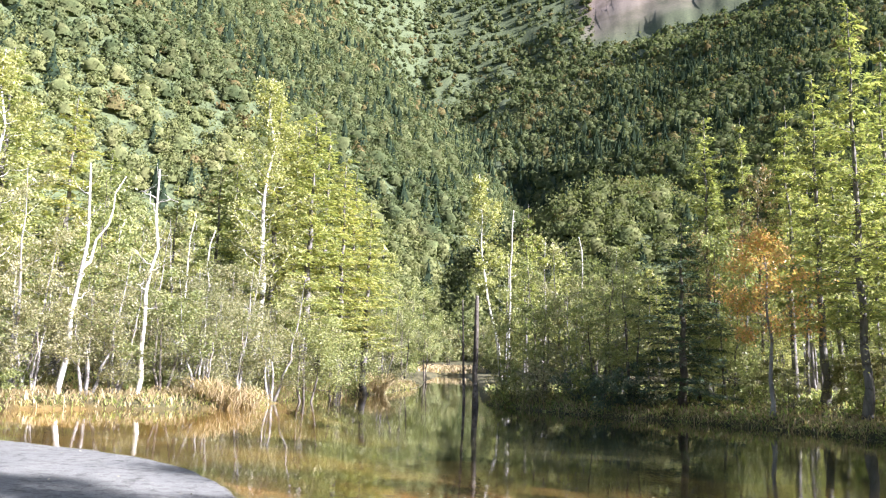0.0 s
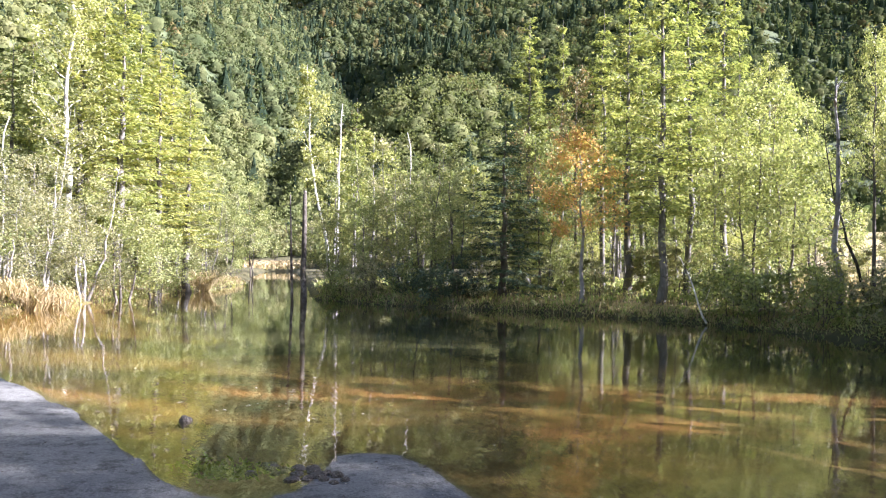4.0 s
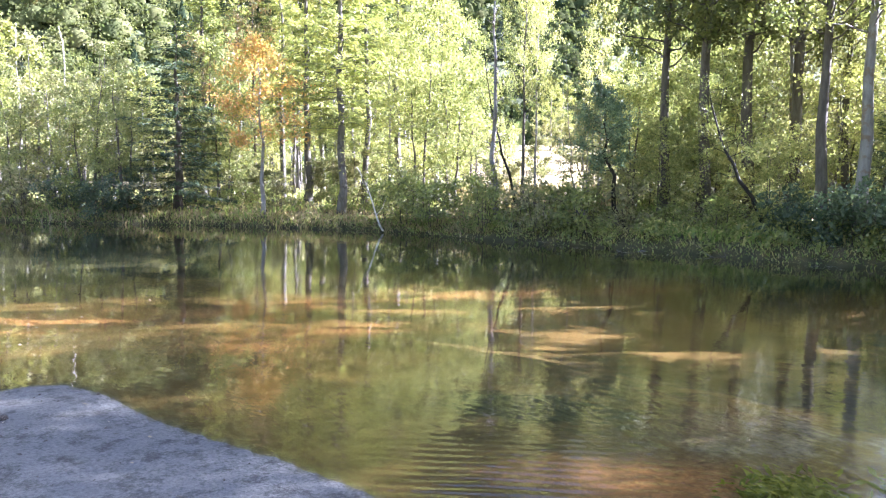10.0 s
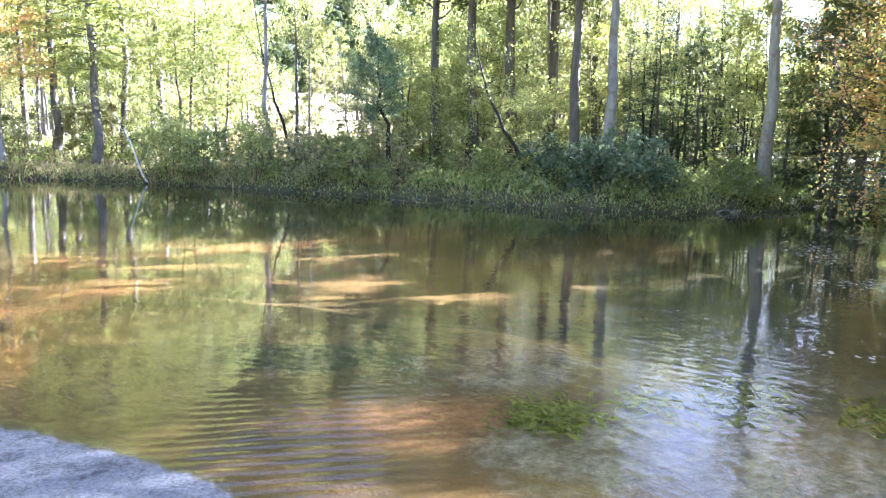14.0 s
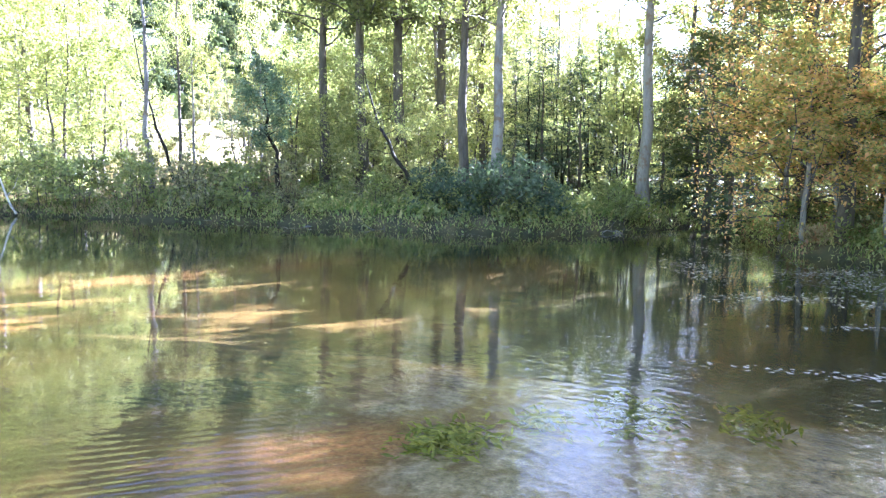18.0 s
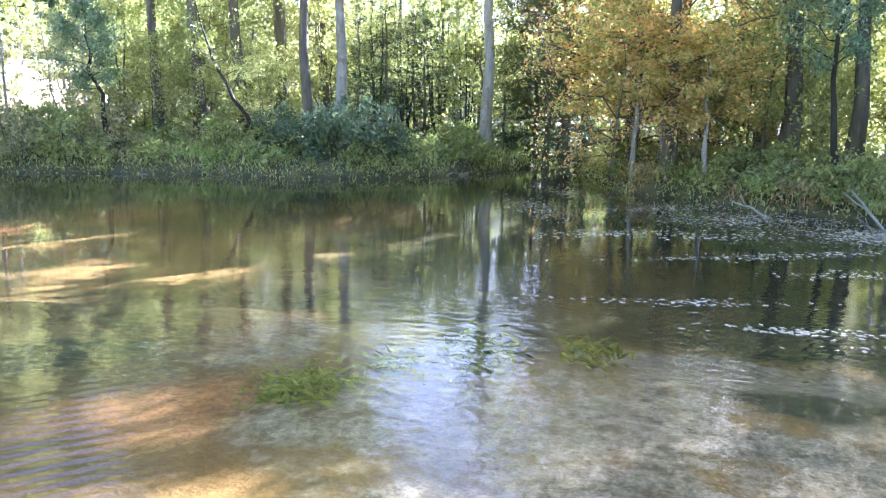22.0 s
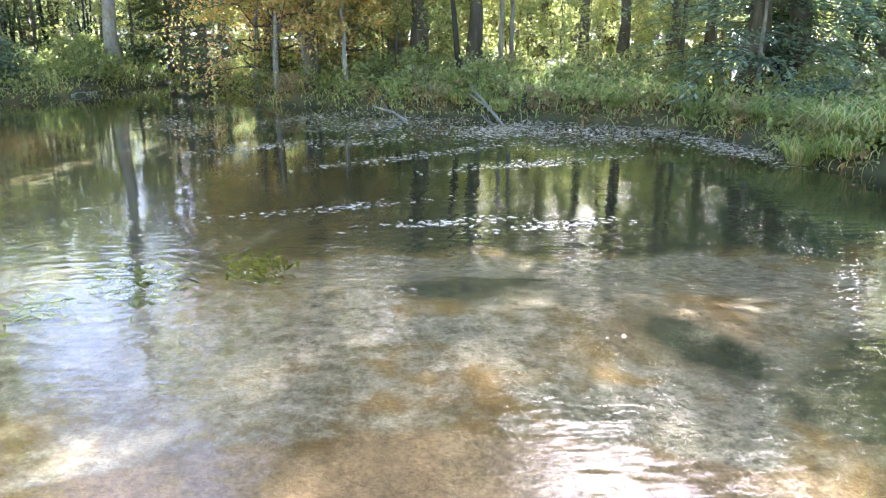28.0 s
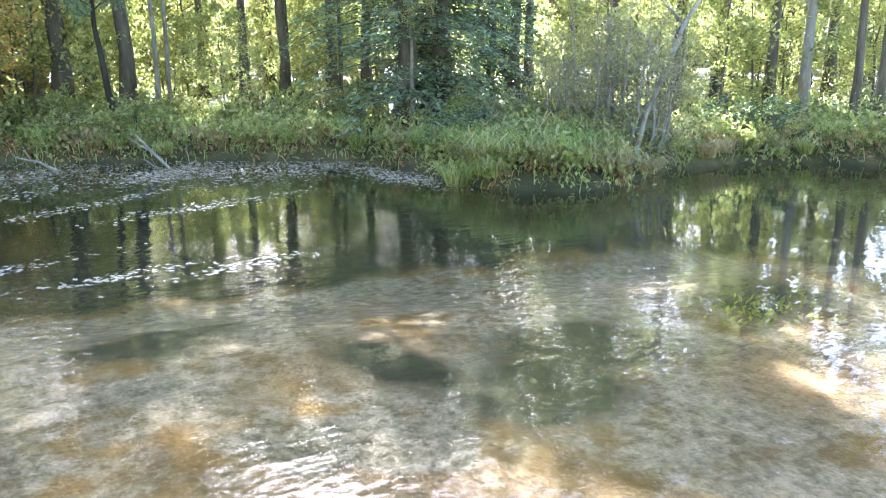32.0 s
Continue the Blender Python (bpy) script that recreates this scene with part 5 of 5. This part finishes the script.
px, py = 33.9 * math.sin(radians(2.5)), 33.9 * math.cos(radians(2.5))
rr = np.random.RandomState(3)
z0 = float(ground(np.array([px]), np.array([py]))[0])
stick("dead_post", np.column_stack([px + 0.02 * rr.normal(size=9), py + 0.02 * rr.normal(size=9), np.linspace(z0 - 0.1, 4.75, 9)]),
      np.array([0.19, 0.15, 0.125, 0.115, 0.11, 0.105, 0.10, 0.095, 0.07]), M_DARKWOOD, "dark weathered dead trunk standing in the pond", "dead trunk")
sx, sy = 33 * math.sin(radians(1.75)), 33 * math.cos(radians(1.75))
stick("dead_tree", np.column_stack([sx - np.linspace(0, 0.18, 8), sy + 0 * np.linspace(0, 1, 8), np.linspace(-0.9, 4.5, 8)]), np.linspace(0.07, 0.025, 8), M_DARKWOOD, "thin dark dead stem standing in the pond", "dead trunk",
      extra=[([(sx - 0.12, sy, 2.6), (sx - 0.3, sy, 3.0), (sx - 0.4, sy, 3.5)], [0.02, 0.015, 0.006])])
# white fallen trunk on the shrub bank
ax, ay, azz = at(29.6, 25.6)
bx, by, bz = at(31.6, 24.6)
u = np.linspace(0, 1, 8)
bend = np.column_stack([ax + (bx - ax) * u, ay + (by - ay) * u, azz + 1.9 * (1 - u) ** 1.25 + 0.05 + 0.12 * np.sin(5 * u)])
bend[:, :2] += 0.12 * np.sin(4.2 * u)[:, None]
stick("fallen_birch", bend, np.linspace(0.012, 0.036, 8), M_BIRCHBARK, "white birch stem leaning down into the shrubs", "fallen tree",
      extra=[([bend[3], bend[3] + [-0.2, 0.1, 0.35], bend[3] + [-0.25, 0.2, 0.75]], [0.013, 0.009, 0.004]), ([bend[5], bend[5] + [0.25, 0, 0.25], bend[5] + [0.45, 0.1, 0.6]], [0.014, 0.009, 0.004])])
# dead branches in the shallows
def drift(name, az, d, length, turn, rise, seed, n=3, r=0.035, mat=M_DEAD, label="bleached dead branch lying in the shallows"):
    r3 = np.random.RandomState(seed)
    x, y = d * math.sin(radians(az)), d * math.cos(radians(az))
    u = np.array([math.cos(radians(turn)), math.sin(radians(turn)), rise])
    line = bezier_line((x, y, -0.06), u, length, (0, 0, -0.1 * rise), 7, r3, 0.025)
    ex = []
    for k in range(n):
        p = along_line(line, [r3.uniform(0.3, 0.85)])[0]
        d2 = u + r3.normal(size=3) * [0.7, 0.7, 0.35] + [0, 0, 0.2]
        ex.append((bezier_line(p, d2, length * r3.uniform(0.25, 0.5), (0, 0, 0.1), 5, r3, 0.05), np.linspace(r * 0.5, r * 0.15, 5)))
    return stick(name, line, np.linspace(r, r * 0.35, 7), mat, label, "branch", 7, ex)


drift("dead_branch", 72.6, 19.6, 1.5, -10, 0.1, 1, 5, 0.024)
drift("dead_branch", 74.3, 19.4, 1.0, 150, 0.15, 2, 4, 0.02, M_PALEBARK)
drift("dead_branch", 95.0, 13.6, 0.7, 100, 0.55, 3, 1, 0.03, M_PALEBARK)
drift("dead_stub", 102.0, 13.0, 0.5, 70, 1.2, 4, 2, 0.03, M_PALEBARK, "grey broken stub sticking out of the water")
drift("dead_stub", 101.2, 13.1, 0.35, 140, 0.6, 5, 2, 0.03, M_PALEBARK, "grey broken stub sticking out of the water")
drift("dead_branch", 57.5, 19.3, 1.4, 160, 0.03, 6, 3, 0.018, M_PALEBARK)
drift("dead_branch", 47.0, 21.4, 1.3, 140, 0.03, 7, 3, 0.018, M_PALEBARK)
drift("dead_branch", 52.0, 19.8, 1.2, 150, 0.04, 8, 3, 0.018, M_PALEBARK)
# pale leaning limb beside the twiggy bush
lx, ly, lz = at(135.2, 11.6)
line = np.array([(lx, ly, lz), (lx + 0.15, ly - 0.35, lz + 0.7), (lx + 0.25, ly - 0.85, lz + 1.35), (lx + 0.35, ly - 1.25, lz + 2.0), (lx + 0.4, ly - 1.75, lz + 2.5), (lx + 0.45, ly - 2.3, lz + 2.85)])
stick("leaning_dead_limb", line, [0.05, 0.042, 0.036, 0.03, 0.024, 0.012], M_PALEBARK, "pale bare limb leaning out from the twiggy bush", "branch",
      extra=[([line[3], line[3] + [0.1, 0.35, 0.3], line[3] + [0.1, 0.55, 0.75]], [0.025, 0.018, 0.008]), ([line[2], line[2] + [0, -0.35, 0.05], line[2] + [0, -0.55, -0.25]], [0.02, 0.015, 0.008])])

# stone and dark clods on the sandy shore
def lump(name, x, y, size, seed, mat, label, category, flat=0.7):
    bm = bmesh.new()
    bmesh.ops.create_icosphere(bm, subdivisions=2, radius=1.0)
    for v in bm.verts:
        k = 1 + 0.35 * noise.noise(v.co * 1.3 + Vector((seed * 3.7, 0, 0))) + 0.12 * noise.noise(v.co * 4 + Vector((seed, 5, 0)))
        v.co = Vector((v.co.x * k, v.co.y * k, v.co.z * k * flat))
    me = bpy.data.meshes.new(name)
    bm.to_mesh(me)
    bm.free()
    me.materials.append(mat)
    ob = new(name, me)
    z = max(float(ground(np.array([x]), np.array([y]))[0]), -0.06)
    ob.matrix_basis = Matrix.Translation((x, y, z + size * flat * 0.3)) @ Matrix.Rotation(seed * 1.3, 4, "Z") @ Matrix.Scale(size, 4)
    return tagged(ob, label, category)


lump("stone", -0.86, 8.94, 0.085, 1, M_DARKWOOD, "small dark wet stone standing in the shallows", "stone", 1.1)
clods = random.Random(12)
for k in range(34):
    f = clods.random()
    x, y = 0.05 + 0.55 * f + clods.gauss(0, 0.09), 7.0 - 0.7 * f + clods.gauss(0, 0.1)
    lump("mud_clod", x, y, 0.025 + 0.04 * clods.random(), k + 2, M_DARKWOOD, "dark clod of mud on the wet sand", "clod", 0.55)


def flakes(name, rng, xyz, size, mat, label, tilt=0.08):
    """Fallen leaves lying flat."""
    n = len(xyz)
    a = rng.uniform(0, 6.28, n)
    u = np.stack([np.cos(a), np.sin(a), rng.normal(size=n) * tilt], -1)
    w = np.stack([-np.sin(a), np.cos(a), rng.normal(size=n) * tilt], -1)
    s = size * rng.uniform(0.5, 1.4, (n, 1))
    v = np.stack([xyz - u * s * 0.6, xyz + w * s * 0.35, xyz + u * s * 0.6, xyz - w * s * 0.35], 1).reshape(-1, 3)
    return tagged(new(name, quad_mesh(name, v, np.arange(4 * n).reshape(n, 4), mat)), label, "leaves", kind="stuff")


rng = np.random.RandomState(21)
fl = []
for x, y, lx_, wy, turn, n in ((13.0, 2.6, 1.3, 0.35, 25, 160), (15.4, 2.3, 1.3, 0.5, 40, 130), (10.8, 1.1, 1.0, 0.22, -60, 120), (11.2, -0.4, 0.9, 0.3, -60, 110), (9.9, -0.9, 1.6, 0.16, -62, 150),
                               (9.2, -2.2, 1.3, 0.18, -75, 130), (11.9, -2.5, 0.9, 0.45, -60, 420), (12.8, -1.0, 1.2, 0.5, -65, 260), (13.9, 0.4, 1.2, 0.35, -50, 220), (11.3, -4.4, 1.4, 0.45, -60, 330), (12.6, -2.9, 2.0, 0.5, -58, 420), (12.0, -4.0, 1.8, 0.45, -60, 380), (10.6, -5.2, 1.3, 0.35, 5, 300), (13.2, -0.6, 1.6, 0.6, -62, 330),
                               (9.8, -5.4, 1.0, 0.3, 10, 200), (7.2, 0.2, 1.0, 0.1, -75, 60), (6.6, -0.9, 0.7, 0.1, -80, 60), (6.4, -1.9, 0.6, 0.1, -80, 50), (18.0, 4.6, 1.0, 0.4, -30, 60), (15.9, 8.7, 1.6, 0.2, 70, 50),
                               (14.6, 12.6, 2.0, 0.2, 100, 50), (12.0, 22.0, 1.8, 0.25, 120, 50)):
    c, s = math.cos(radians(turn)), math.sin(radians(turn))
    n = int(n * 1.8)
    u, w = rng.normal(size=n) * lx_ * 0.6, rng.normal(size=n) * wy * 0.7
    fl.append(np.column_stack([x + u * c - w * s, y + u * s + w * c, np.full(n, 0.006)]))
fl = np.vstack(fl)
fl = fl[shore(fl[:, 0], fl[:, 1])[0] > 0.02]
flakes("floating_leaves", rng, fl, 0.05, M_LITTER, "pale fallen leaves and scum floating on the water", 0.03)
n = 240
sand = np.column_stack([rng.uniform(-9, 2.0, n), rng.uniform(2.5, 16, n), np.zeros(n)])
ds, ns, _ = shore(sand[:, 0], sand[:, 1])
sand = sand[(ds < -0.05) & ns]
sand[:, 2] = ground(sand[:, 0], sand[:, 1]) + 0.008
flakes("fallen_leaves", rng, sand, 0.035, M_LITTER, "single fallen leaves on the sand", 0.2)
n = 420
dark = np.column_stack([rng.uniform(-3, 2.0, n), rng.uniform(2.8, 9, n), np.zeros(n)])
ds, ns, _ = shore(dark[:, 0], dark[:, 1])
dark = dark[(ds < 0.0) & (ds > -2.2) & ns]
dark[:, 2] = ground(dark[:, 0], dark[:, 1]) + 0.006
flakes("bark_litter", rng, dark, 0.03, M_DARKWOOD, "dark scraps of bark and needles on the sand", 0.2)
few = np.column_stack([rng.normal(size=26) * 1.2 + 0.2, rng.normal(size=26) * 0.7 + 10.2, np.full(26, 0.006)])
flakes("floating_leaves", rng, few[shore(few[:, 0], few[:, 1])[0] > 0.2], 0.06, M_LITTER, "single leaves floating near the sand", 0.02)

# water weed beds under the surface
for x, y, rx, ry, n in ((4.35, 2.4, 0.35, 0.28, 500), (5.6, 1.5, 0.55, 0.3, 420), (5.05, 2.0, 0.25, 0.2, 160), (5.9, 0.7, 0.35, 0.25, 200), (3.5, -4.9, 0.3, 0.4, 110), (-0.25, 6.85, 0.45, 0.3, 420), (-0.65, 7.1, 0.4, 0.35, 320)):
    xy = np.column_stack([x + rng.normal(size=n) * rx * 0.5, y + rng.normal(size=n) * ry * 0.5])
    z = np.minimum(ground(xy[:, 0], xy[:, 1]), -0.06)
    c = np.column_stack([xy, z + np.abs(z) * rng.uniform(0, 0.75, n)])
    tagged(new("water_weed", quad_mesh("water_weed", *leaves(rng, c, 0.1, 0.6, 0.35, np.tile([0.5, -0.7, 0.1], (n, 1))), M_WEED)), "yellow-green water weed waving under the surface", "water plant", kind="stuff")
